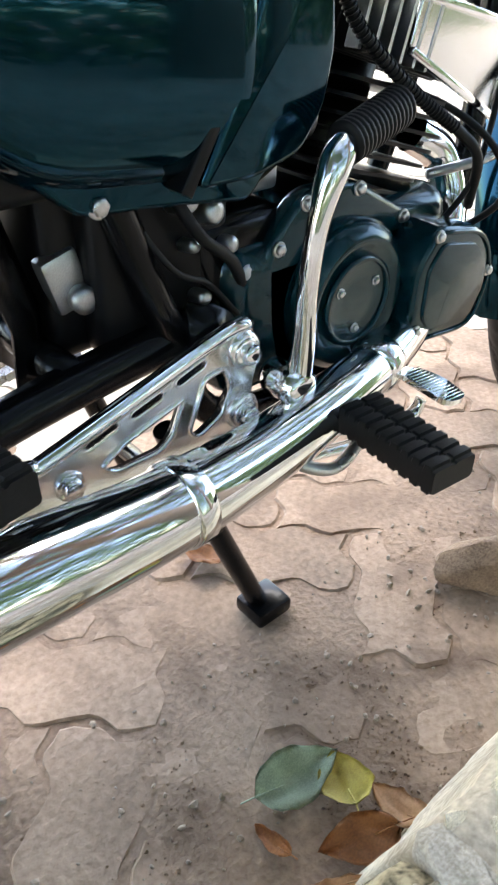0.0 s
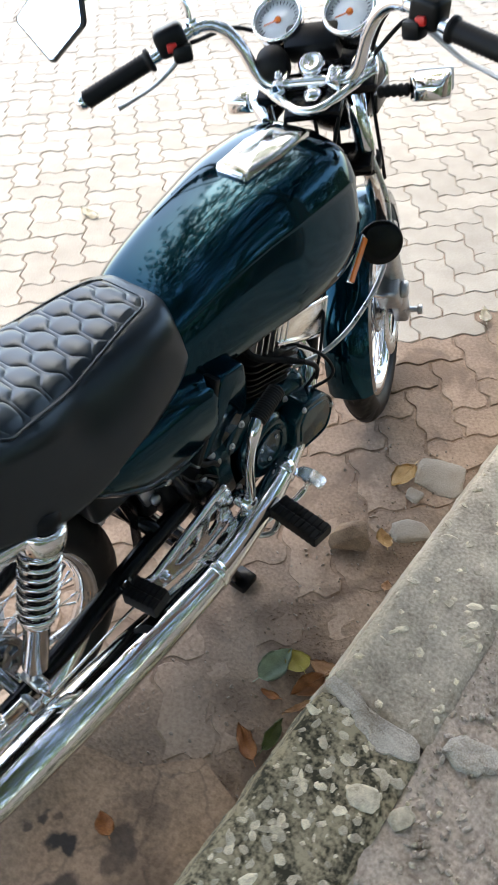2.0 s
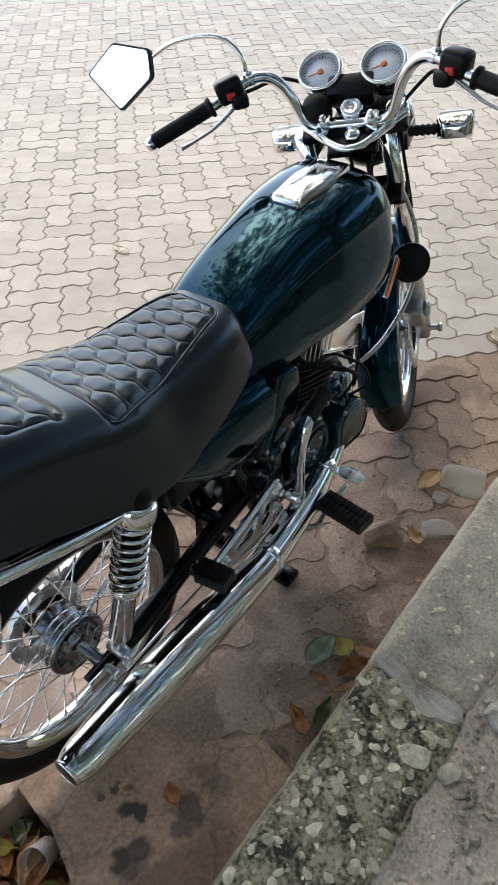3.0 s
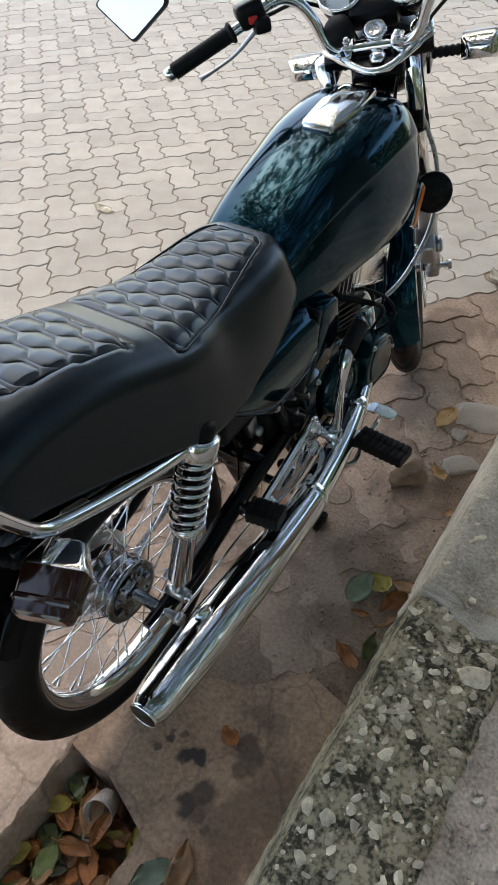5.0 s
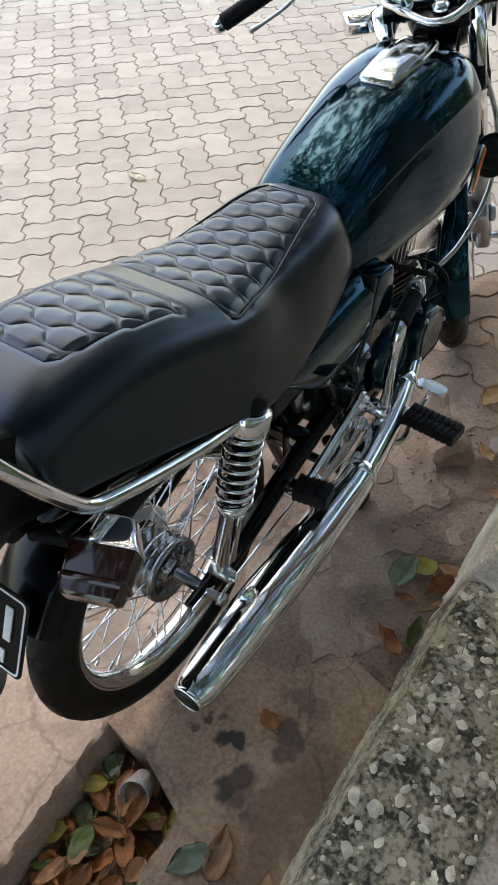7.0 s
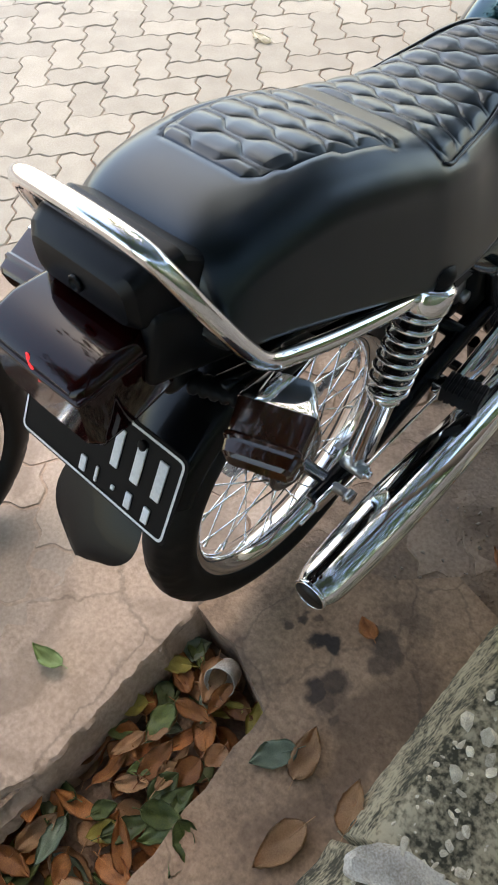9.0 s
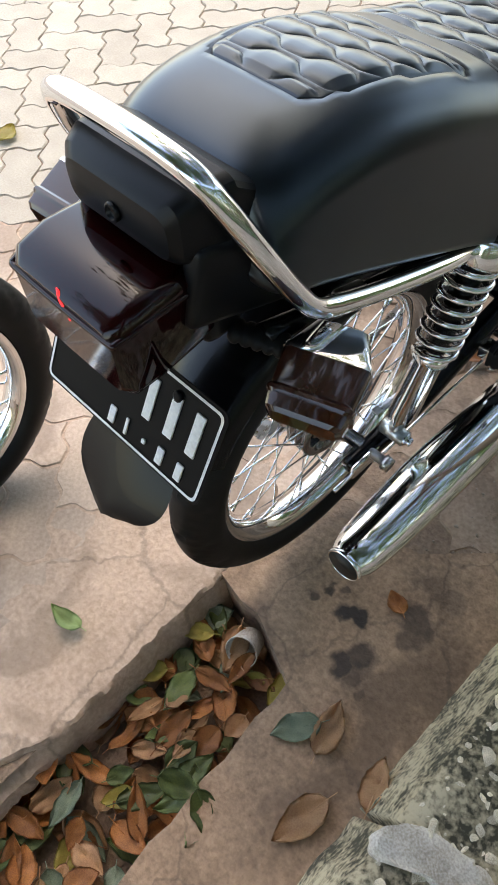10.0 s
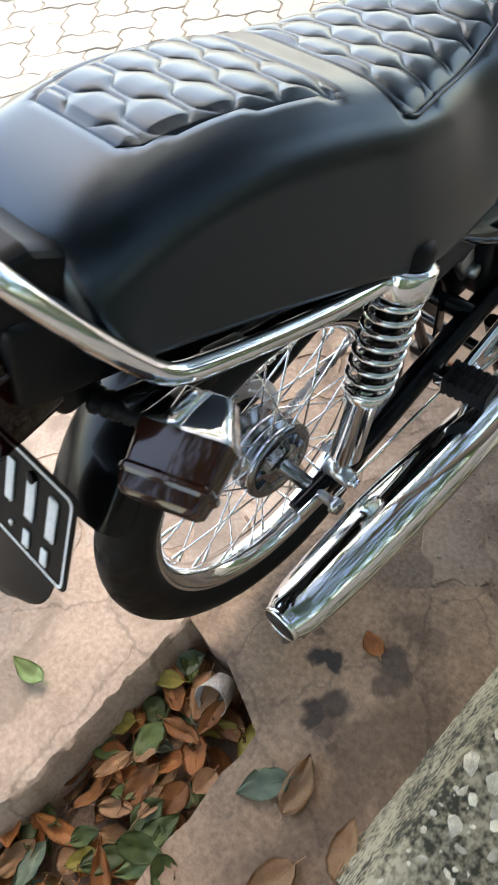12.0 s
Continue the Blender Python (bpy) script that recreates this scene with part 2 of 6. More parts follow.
def part(name, bm, mat, parent=None, label="", smooth=True, angle=40, xf=None):
    if xf is not None:
        bm.transform(xf)
    me = bpy.data.meshes.new(name)
    if smooth:
        for e in bm.edges:
            if len(e.link_faces) == 2 and e.calc_face_angle(0) > radians(angle):
                e.smooth = False
        for f in bm.faces:
            f.smooth = True
    bm.to_mesh(me)
    bm.free()
    for m in mat if isinstance(mat, (list, tuple)) else [mat]:
        me.materials.append(m)
    ob = new(name, me)
    ob.parent = parent
    if label:
        tagged(ob, label)
    return ob


def curve_points(pts, n=8):
    """A smooth (Catmull-Rom) line through pts, n steps between each two."""
    p = np.array(pts, float)
    q = np.vstack([2 * p[0] - p[1], p, 2 * p[-1] - p[-2]])
    out = []
    for i in range(1, len(q) - 2):
        for k in range(n):
            t = k / n
            a, b, c, d = q[i - 1], q[i], q[i + 1], q[i + 2]
            out.append(0.5 * (2 * b + (c - a) * t + (2 * a - 5 * b + 4 * c - d) * t * t + (3 * b - a - 3 * c + d) * t ** 3))
    return out + [p[-1]]


def tube(bm, pts, r, segs=12, n=8, caps=True, flat=1.0, closed=False):
    """Sweep a round section along a smooth line; r is one radius or one for each point."""
    rs = [r] * len(pts) if isinstance(r, (int, float)) else list(r)
    line = curve_points([(*p, s) for p, s in zip(pts, rs)], n) if n > 1 else [np.array((*p, s), float) for p, s in zip(pts, rs)]
    pos = [Vector(l[:3]) for l in line]
    up = None
    rings = []
    for i, p in enumerate(pos):
        d = (pos[min(i + 1, len(pos) - 1)] - pos[max(i - 1, 0)]).normalized()
        if closed:
            d = (pos[(i + 1) % len(pos)] - pos[i - 1]).normalized()
        if up is None:
            up = d.orthogonal().normalized() if abs(d.z) > 0.9 else Vector((0, 0, 1))
        up = (up - d * up.dot(d)).normalized()
        side = d.cross(up)
        rad = line[i][3]
        rings.append([bm.verts.new(p + (side * math.cos(a) + up * math.sin(a) * flat) * rad) for a in (2 * math.pi * k / segs for k in range(segs))])
    for a, b in zip(rings, rings[1:] + ([rings[0]] if closed else [])):
        for k in range(segs):
            bm.faces.new((a[k], a[(k + 1) % segs], b[(k + 1) % segs], b[k]))
    if caps and not closed:
        bm.faces.new(rings[0][::-1])
        bm.faces.new(rings[-1])
    return bm


def lathe(bm, profile, centre, axis, segs=32, closed=False):
    """Turn (radius, along) pairs round an axis."""
    turn = Vector(axis).normalized().to_track_quat("Z", "Y").to_matrix()
    rings = []
    for r, h in profile:
        rings.append([bm.verts.new(Vector(centre) + turn @ Vector((r * math.cos(a), r * math.sin(a), h))) for a in (2 * math.pi * k / segs for k in range(segs))])
    pairs = list(zip(rings, rings[1:])) + ([(rings[-1], rings[0])] if closed else [])
    for a, b in pairs:
        for k in range(segs):
            bm.faces.new((a[k], a[(k + 1) % segs], b[(k + 1) % segs], b[k]))
    if not closed:
        for ring, flip in ((rings[0], True), (rings[-1], False)):
            bm.faces.new(ring[::-1] if flip else ring)
    return bm


def box(bm, centre, size, bevel=0.003, segs=2, rot=(0, 0, 0), taper=None):
    r = bmesh.ops.create_cube(bm, size=1)
    vs = r["verts"]
    if taper:
        for v in vs:
            if v.co.z > 0:
                v.co.x *= taper[0]
                v.co.y *= taper[1]
    m = pose(*centre, *rot) @ Matrix.Diagonal((*size, 1))
    bmesh.ops.transform(bm, matrix=m, verts=vs)
    if bevel:
        es = list({e for v in vs for e in v.link_edges})
        bmesh.ops.bevel(bm, geom=es, offset=bevel, segments=segs, affect="EDGES", profile=0.5)
    return bm


def plate(bm, outline, x0, x1, bevel=0.002, holes=()):
    """A flat piece from an outline in (y, z), between two x, with bevelled rims; holes are slots through it."""
    if holes:
        front, back = [], []
        for loop in (outline, *holes):
            front.append([bm.verts.new((x1, y, z)) for y, z in loop])
            back.append([bm.verts.new((x0, y, z)) for y, z in loop])
        for loops in (front, back):
            es = [bm.edges.new((l[i], l[(i + 1) % len(l)])) for l in loops for i in range(len(l))]
            bmesh.ops.triangle_fill(bm, use_beauty=True, use_dissolve=False, edges=es)
        for f, b in zip(front, back):
            for i in range(len(f)):
                bm.faces.new((f[i], f[(i + 1) % len(f)], b[(i + 1) % len(f)], b[i]))
        bmesh.ops.recalc_face_normals(bm, faces=bm.faces[:])
        return bm
    f = bm.faces.new([bm.verts.new((x1, y, z)) for y, z in outline])
    r = bmesh.ops.extrude_face_region(bm, geom=[f])
    vs = [v for v in r["geom"] if isinstance(v, bmesh.types.BMVert)]
    bmesh.ops.translate(bm, verts=vs, vec=(x0 - x1, 0, 0))
    bmesh.ops.recalc_face_normals(bm, faces=bm.faces[:])
    if bevel:
        es = [e for e in bm.edges if e.calc_face_angle(0) > 0.5 and abs(e.verts[0].co.x - e.verts[1].co.x) < 1e-6]
        bmesh.ops.bevel(bm, geom=es, offset=bevel, segments=3, affect="EDGES", profile=0.5)
    return bm


def rounded(outline, r=0.01, n=4):
    """An outline with its corners rounded."""
    out = []
    k = len(outline)
    for i in range(k):
        a, b, c = (Vector(outline[(i + d) % k]) for d in (-1, 0, 1))
        d1, d2 = (a - b), (c - b)
        rr = min(r, d1.length * 0.45, d2.length * 0.45)
        p, q = b + d1.normalized() * rr, b + d2.normalized() * rr
        for j in range(n + 1):
            t = j / n
            out.append(tuple(p * (1 - t) ** 2 + b * 2 * t * (1 - t) + q * t * t))
    return out


def strip(bm, p, q, w, x0, x1):
    """A flat bar from p to q, points in (y, z), w wide, between two x, with bevelled edges."""
    d = (Vector(q) - Vector(p))
    L, a = d.length + w * 0.6, math.degrees(math.atan2(d.y, d.x))
    box(bm, ((x0 + x1) / 2, (p[0] + q[0]) / 2, (p[1] + q[1]) / 2), (abs(x1 - x0), L, w), min(0.0018, abs(x1 - x0) * 0.3), 2, rot=(a, 0, 0))
    return bm


def single(name, mat, parent, label, pts, r, xf=None, segs=8):
    """One cable, hose or wire."""
    bm = B()
    tube(bm, pts, r, segs)
    return part(name, bm, mat, parent, label, xf=xf)


def bolt(parent, at, axis, r=0.007, h=0.006, mat=None, xf=None, name="bolt"):
    """A bolt head: washer, six-sided head and a small dome."""
    bm = B()
    lathe(bm, [(r * 1.35, -0.001), (r * 1.35, h * 0.25), (r * 1.2, h * 0.3)], at, axis, 16)
    lathe(bm, [(r, h * 0.25), (r, h * 0.85), (r * 0.85, h), (r * 0.3, h * 1.05)], at, axis, 6)
    return part(name, bm, mat or STEEL, parent, xf=xf, angle=30)


def _unit_ball():
    bm = B()
    bmesh.ops.create_icosphere(bm, subdivisions=1, radius=1)
    bm.verts.index_update()
    out = [v.co.copy() for v in bm.verts], [tuple(v.index for v in f.verts) for f in bm.faces]
    bm.free()
    return out


def scatter(name, places, mat, parent, rng):
    """Many small angular stones in one mesh: each place is a matrix that sets its seat, turn and size."""
    ball, tris = _unit_ball()
    verts, faces = [], []
    for m in places:
        i = len(verts)
        verts += [tuple(m @ (v * rng.uniform(0.72, 1.2))) for v in ball]
        faces += [tuple(i + k for k in t) for t in tris]
    me = bpy.data.meshes.new(name)
    me.from_pydata(verts, [], faces)
    me.materials.append(mat)
    ob = new(name, me)
    ob.parent = parent
    return ob


def interp_rows(rows, n):
    return [tuple(p) for p in curve_points(rows, n)]


def loft(bm, sections, caps=True):
    rings = [[bm.verts.new(p) for p in s] for s in sections]
    k = len(rings[0])
    for a, b in zip(rings, rings[1:]):
        for i in range(k):
            bm.faces.new((a[i], a[(i + 1) % k], b[(i + 1) % k], b[i]))
    if caps:
        bm.faces.new(rings[0][::-1])
        bm.faces.new(rings[-1])
    bmesh.ops.recalc_face_normals(bm, faces=bm.faces[:])
    return bm


def thing(name, label, category, group="", at=(0, 0, 0), rot=(0, 0, 0)):
    ob = new(name)
    ob.matrix_basis = pose(*at, *rot)
    ob.empty_display_size = 0.05
    return tagged(ob, label, category, group)



# ---- ground ----
def ground_height(x, y):
    """The road is level; beside the kerb it is worn and uneven."""
    wear = max(0.0, min(1.0, (x + 0.25) / 0.4)) * max(0.0, min(1.0, (1.5 - y) / 0.5))
    return 0.0022 * wear + 0.006 * wear * noise.noise(Vector((x * 5, y * 5, 0.3))) + 0.0028 * wear * noise.noise(Vector((x * 17, y * 17, 2))) + 0.0015 * noise.noise(Vector((x * 30, y * 30, 0)))


PIT_Y, PIT_L, PIT_R, PIT_END = -0.10, -0.045, 0.24, -0.95


def sheet(name, x0, x1, y0, y1, step, mat, z=0.0, label=""):
    bm = B()
    nx, ny = max(1, int((x1 - x0) / step)), max(1, int((y1 - y0) / step))
    grid = [[bm.verts.new((x0 + (x1 - x0) * i / nx, y0 + (y1 - y0) * j / ny, 0)) for j in range(ny + 1)] for i in range(nx + 1)]
    for row in grid:
        for v in row:
            v.co.z = z + ground_height(v.co.x, v.co.y)
    for i in range(nx):
        for j in range(ny):
            c = grid[i][j].co
            if PIT_L < c.x + step / 2 < PIT_R and PIT_END < c.y + step / 2 < PIT_Y:
                continue
            bm.faces.new((grid[i][j], grid[i + 1][j], grid[i + 1][j + 1], grid[i][j + 1]))
    ob = part(name, bm, mat, label=label, angle=60)
    return tagged(ob, label, "ground", kind="structure")


ground = sheet("ground", -1.5, 0.62, -1.5, 2.5, 0.02, LOAM, -0.0045, "packed brown dirt under and between the pavers")
sheet("joint_sand", -1.3, -0.12, -1.3, 0.25, 0.03, CONCRETE, -0.0025, "pale sand packed between the worn pavers")
bm = B()
for x0, x1, y0, y1 in ((-400, -1.5, -400, 400), (0.62, 400, -400, 400), (-1.5, 0.62, 2.5, 400), (-1.5, 0.62, -400, -1.5)):
    bm.faces.new([bm.verts.new(p) for p in ((x0, y0, -0.0055), (x1, y0, -0.0055), (x1, y1, -0.0055), (x0, y1, -0.0055))])
tagged(part("ground_far", bm, JOINT), "brown open ground around the road", "ground", kind="structure")

# the drain pit beside the kerb
bm = B()
box(bm, ((PIT_L + PIT_R) / 2, (PIT_Y + PIT_END) / 2, -0.14), (PIT_R - PIT_L + 0.04, PIT_Y - PIT_END + 0.04, 0.06), 0.004)
tagged(part("pit_floor", bm, LOAM), "dark earth bottom of the open drain", "drain", kind="structure")

# broken edge slab left of the pit
rng = random.Random(5)
rows = []
for k in range(75):
    y = PIT_Y + 0.02 - k * 0.0105
    x = PIT_L + 0.03 * k / 74 + 0.006 * noise.noise(Vector((y * 22, 0, 2))) + 0.002 * noise.noise(Vector((y * 90, 0, 5)))
    bite = max(0.0, math.sin((k - 40) / 24 * math.pi)) if 40 < k < 64 else 0.0
    x -= 0.04 * bite
    out = -0.33 + 0.09 * noise.noise(Vector((y * 9, 4, 1))) + 0.03 * noise.noise(Vector((y * 33, 6, 1)))
    row = [(out, y, -0.006), (out + 0.05, y, 0.001), (-0.19, y, 0.005 + 0.002 * noise.noise(Vector((y * 11, 3, 0)))), (-0.14, y, 0.01), (-0.1, y, 0.012 + 0.002 * noise.noise(Vector((y * 14, 1, 0)))), (x - 0.03, y, 0.012 + 0.003 * noise.noise(Vector((y * 22, 2, 0))))]
    for dx, z in ((-0.004, 0.010), (0.002, 0.003), (0.006, -0.012), (0.012 + 0.03 * bite, -0.03), (0.02 + 0.03 * bite, -0.06), (0.026, -0.09), (0.03, -0.14)):
        n = noise.noise(Vector((y * 45, z * 60, 3))) + 0.6 * noise.noise(Vector((y * 110, z * 120, 9)))
        row.append((x + dx + 0.005 * n, y, z + 0.002 * n))
    rows.append(row)
bm = B()
grid = [[bm.verts.new(p) for p in row] for row in rows]
for a, b in zip(grid, grid[1:]):
    for p in range(len(a) - 1):
        bm.faces.new((a[p], b[p], b[p + 1], a[p + 1]))
bmesh.ops.recalc_face_normals(bm, faces=bm.faces[:])
tagged(part("edge_slab", bm, CONCRETE, angle=30), "pinkish concrete slab with a broken edge beside the drain", "slab", kind="structure")

# gutter concrete between the pit and the kerb
bm = B()
edge = [(0.186 + 0.0025 * k + 0.004 * math.sin(k * 2.1), -0.155 - k * 0.042) for k in range(20)]
outline = [(PIT_L - 0.01, PIT_Y + 0.005), (0.02, PIT_Y - 0.008), (0.06, PIT_Y - 0.004), (0.115, PIT_Y - 0.026), (0.15, PIT_Y - 0.04)] + edge + [(0.47, edge[-1][1]), (0.47, 0.26), (0.3, 0.3), (0.2, 0.2), (0.05, 0.16), (PIT_L - 0.02, 0.1)]
f = bm.faces.new([bm.verts.new((x, y, 0.005)) for x, y in outline])
r = bmesh.ops.extrude_face_region(bm, geom=[f])
bmesh.ops.translate(bm, verts=[v for v in r["geom"] if isinstance(v, bmesh.types.BMVert)], vec=(0, 0, -0.13))
bmesh.ops.recalc_face_normals(bm, faces=bm.faces[:])
tagged(part("gutter", bm, GUTTER, angle=30), "reddish worn concrete gutter with oil stains", "gutter", kind="structure")


# kerb stones
KERB_X0, KERB_X1, KERB_Z = 0.455, 0.67, 0.19


def kerb_stone(y0, y1, mat, pebbles, seed, label, dz=0.0):
    rng = random.Random(seed)
    bm = B()
    nx, ny = 12, max(8, int((y1 - y0) / 0.02))
    grid = []
    for i in range(nx + 1):
        col = []
        for j in range(ny + 1):
            x, y = KERB_X0 + (KERB_X1 - KERB_X0) * i / nx, y0 + (y1 - y0) * j / ny
            z = KERB_Z + dz + 0.006 * noise.noise(Vector((x * 9, y * 9, seed))) + 0.003 * noise.noise(Vector((x * 40, y * 40, seed)))
            if i in (0, nx):
                z -= 0.012 + 0.008 * abs(noise.noise(Vector((y * 25, i, seed))))
                x += 0.006 * noise.noise(Vector((y * 20, i, seed)))
            if j in (0, ny):
                z -= 0.01
            col.append(bm.verts.new((x, y, z)))
        grid.append(col)
    for i in range(nx):
        for j in range(ny):
            bm.faces.new((grid[i][j], grid[i + 1][j], grid[i + 1][j + 1], grid[i][j + 1]))
    r = bmesh.ops.extrude_edge_only(bm, edges=[e for e in bm.edges if e.is_boundary])
    for v in r["geom"]:
        if isinstance(v, bmesh.types.BMVert):
            v.co.z = -0.12
            if v.co.x < KERB_X0 + 0.012:
                v.co.x -= 0.085
    ob = tagged(part("kerb_stone", bm, mat, angle=50), label, "kerb", "kerb stones", "structure")
    places = []
    for _ in range(pebbles):
        x, y = rng.uniform(KERB_X0 + 0.01, KERB_X1 - 0.01), rng.uniform(y0 + 0.01, y1 - 0.01)
        s = rng.choice((0.0022, 0.0025, 0.003, 0.003, 0.004, 0.004, 0.005, 0.007, 0.009, 0.011, 0.014))
        places.append(pose(x, y, KERB_Z + dz - 0.0015 + 0.006 * noise.noise(Vector((x * 9, y * 9, seed))), rng.uniform(-20, 20), rng.uniform(-20, 20), rng.uniform(0, 360)) @ Matrix.Diagonal((s * rng.uniform(0.7, 1.7), s * rng.uniform(0.6, 1.0), s * 0.35, 1)))
    tagged(scatter("pebbles", places, PEBBLE, ob, rng), "pale pebbles bared in the concrete", kind="stuff")
    return ob


kerb_stone(-0.22, 0.5, KERB_DARK, 640, 1, "dark mossy kerb stone with many bared pale pebbles")
kerb_stone(0.515, 1.3, KERB, 260, 2, "grey worn concrete kerb stone with few pebbles", 0.002)
kerb_stone(4.41, 6.9, KERB, 120, 8, "grey worn concrete kerb stone at the far end")
kerb_stone(-4.5, -1.21, KERB_DARK, 300, 9, "dark mossy kerb stone behind the drain")
kerb_stone(2.31, 4.4, KERB, 200, 7, "grey worn concrete kerb stone further along the road")
kerb_stone(1.31, 2.3, KERB, 200, 3, "grey worn concrete kerb stone under the trees")
kerb_stone(-1.2, -0.235, KERB_DARK, 700, 4, "dark mossy kerb stone beside the drain")

bm = B()
nx, ny = 50, 330
grid = [[bm.verts.new((KERB_X1 - 0.005 + 1.62 * i / nx, -4.5 + 11.4 * j / ny, KERB_Z - 0.015 + 0.012 * noise.noise(Vector((i * 0.35, j * 0.35, 2))) + 0.006 * noise.noise(Vector((i * 1.3, j * 1.3, 7))))) for j in range(ny + 1)] for i in range(nx + 1)]
for i in range(nx):
    for j in range(ny):
        bm.faces.new((grid[i][j], grid[i + 1][j], grid[i + 1][j + 1], grid[i][j + 1]))
walkway = tagged(part("pavement", bm, GRAVEL, angle=70), "rough grey gravelly pavement behind the kerb", "pavement", kind="structure")


# ---- the motorcycle ----
bike = thing("motorcycle", "dark green classic motorcycle with quilted black seat on its centre stand", "motorcycle", at=(-0.004, 0, 0))
RAKE = radians(25.2)
STEER_AXIS = Vector((0, -math.sin(RAKE), math.cos(RAKE)))
PIVOT = Vector((0, 1.09, 0.93))
STEER = Matrix.Translation(PIVOT) @ Matrix.Rotation(radians(25), 4, STEER_AXIS) @ Matrix.Translation(-PIVOT)


def wheel(parent, name, c, xf=None, drum=0.072, rim=1.0):
    """A spoked wheel: hub with tyre, rim, spokes and axle as its parts."""
    bm = B()
    lathe(bm, [(0.018, -0.075), (0.028, -0.07), (0.03, -0.055), (0.055, -0.05), (0.055, -0.04), (0.036, -0.034), (0.036, -0.02), (drum - 0.006, -0.016), (drum, -0.01), (drum, -0.004), (drum - 0.01, -0.001), (drum - 0.01, 0.003), (drum, 0.006), (drum, 0.01), (drum - 0.01, 0.013), (drum - 0.01, 0.017), (drum, 0.02), (drum, 0.026), (drum - 0.006, 0.03), (drum - 0.014, 0.028), (drum - 0.018, 0.024), (drum - 0.03, 0.026), (drum - 0.034, 0.034), (0.02, 0.036), (0.0125, 0.039), (0.0115, 0.09)], c, (1, 0, 0), 40)
    hub = part(name, bm, HUB, parent, "cast hub with brake drum", xf=xf, angle=25)
    bm = B()
    rings = []
    for k in range(240):
        t = 2 * math.pi * k / 240
        ring = []
        for q in range(28):
            a = 2 * math.pi * q / 28
            rr = 0.262 + 0.046 * math.cos(a) * (1.0 if math.cos(a) > 0 else 0.75)
            xx = 0.043 * math.sin(a) * (1 - 0.15 * max(0, math.cos(a)))
            step = (k + 2 * min(q, 28 - q)) % 12
            if math.cos(a) > 0.25 and step in (0, 1) and q not in (0,):
                rr -= 0.0045
            if q in (3, 25) and step not in (0, 1):
                rr -= 0.003 * (step % 3 == 0)
            ring.append(bm.verts.new((c[0] + xx, c[1] + rr * math.cos(t), c[2] + rr * math.sin(t))))
        rings.append(ring)
    for a, b in zip(rings, rings[1:] + rings[:1]):
        for q in range(28):
            bm.faces.new((a[q], a[(q + 1) % 28], b[(q + 1) % 28], b[q]))
    bmesh.ops.recalc_face_normals(bm, faces=bm.faces[:])
    tyre = part("tyre", bm, TYRE, hub, "black grooved motorcycle tyre", xf=xf)
    bm = B()
    lathe(bm, [(r * rim, h) for r, h in ((0.22, -0.026), (0.231, -0.03), (0.235, -0.028), (0.233, -0.024), (0.223, -0.018), (0.214, 0.0), (0.223, 0.018), (0.233, 0.024), (0.235, 0.028), (0.231, 0.03), (0.22, 0.026), (0.209, 0.012), (0.206, 0.0), (0.209, -0.012))], c, (1, 0, 0), 72, closed=True)
    part("rim", bm, CHROME, hub, "chromed wheel rim", xf=xf)
    bm = B()
    for k in range(36):
        side = 0.024 if k % 2 else -0.045
        a = 2 * math.pi * k / 36
        b = a + radians(38) * (1 if (k // 2) % 2 else -1)
        p = Vector(c) + Vector((side, 0.053 * math.cos(b), 0.053 * math.sin(b)))
        q = Vector(c) + Vector((0.004 if k % 2 else -0.004, 0.21 * math.cos(a), 0.21 * math.sin(a)))
        tube(bm, [p, q], 0.0017, 6, 1)
        tube(bm, [q - (q - p).normalized() * 0.018, q], 0.003, 6, 1)
    part("spokes", bm, CHROME, hub, "thin chromed wire spokes", xf=xf)
    bm = B()
    tube(bm, [Vector(c) + Vector((-0.13, 0, 0)), Vector(c) + Vector((0.14, 0, 0))], 0.008, 12, 1)
    for s in (-0.13, 0.138):
        lathe(bm, [(0.013, -0.006), (0.014, 0), (0.013, 0.006)], Vector(c) + Vector((s, 0, 0)), (1, 0, 0), 6)
    part("axle", bm, STEEL, hub, "steel axle with nuts", xf=xf)
    return hub


REAR, FRONT = (0, 0.116, 0.356), (0, 1.43, 0.308)
rear_wheel = wheel(bike, "rear_wheel", REAR, None, 0.066, 1.03)
front_wheel = wheel(bike, "front_wheel", FRONT, STEER, 0.06)

# rear sprocket and chain on the far side
bm = B()
lathe(bm, [(0.06, -0.002), (0.088, -0.002), (0.09, 0.0), (0.088, 0.002), (0.06, 0.002)], (-0.065, REAR[1], REAR[2]), (1, 0, 0), 40, closed=True)
part("sprocket", bm, STEEL, bike)
bm = B()
loop = []
for k in range(21):
    a = math.pi / 2 + math.pi * k / 20
    loop.append((REAR[1] + 0.09 * math.cos(a), REAR[2] + 0.09 * math.sin(a)))
for k in range(11):
    a = -math.pi / 2 + math.pi * k / 10
    loop.append((0.66 + 0.035 * math.cos(a), 0.43 + 0.035 * math.sin(a)))
loop.append(loop[0])
dense = []
for a, b in zip(loop, loop[1:]):
    L = math.dist(a, b)
    m = max(1, int(L / 0.0127))
    dense += [(a[0] + (b[0] - a[0]) * i / m, a[1] + (b[1] - a[1]) * i / m) for i in range(m)]
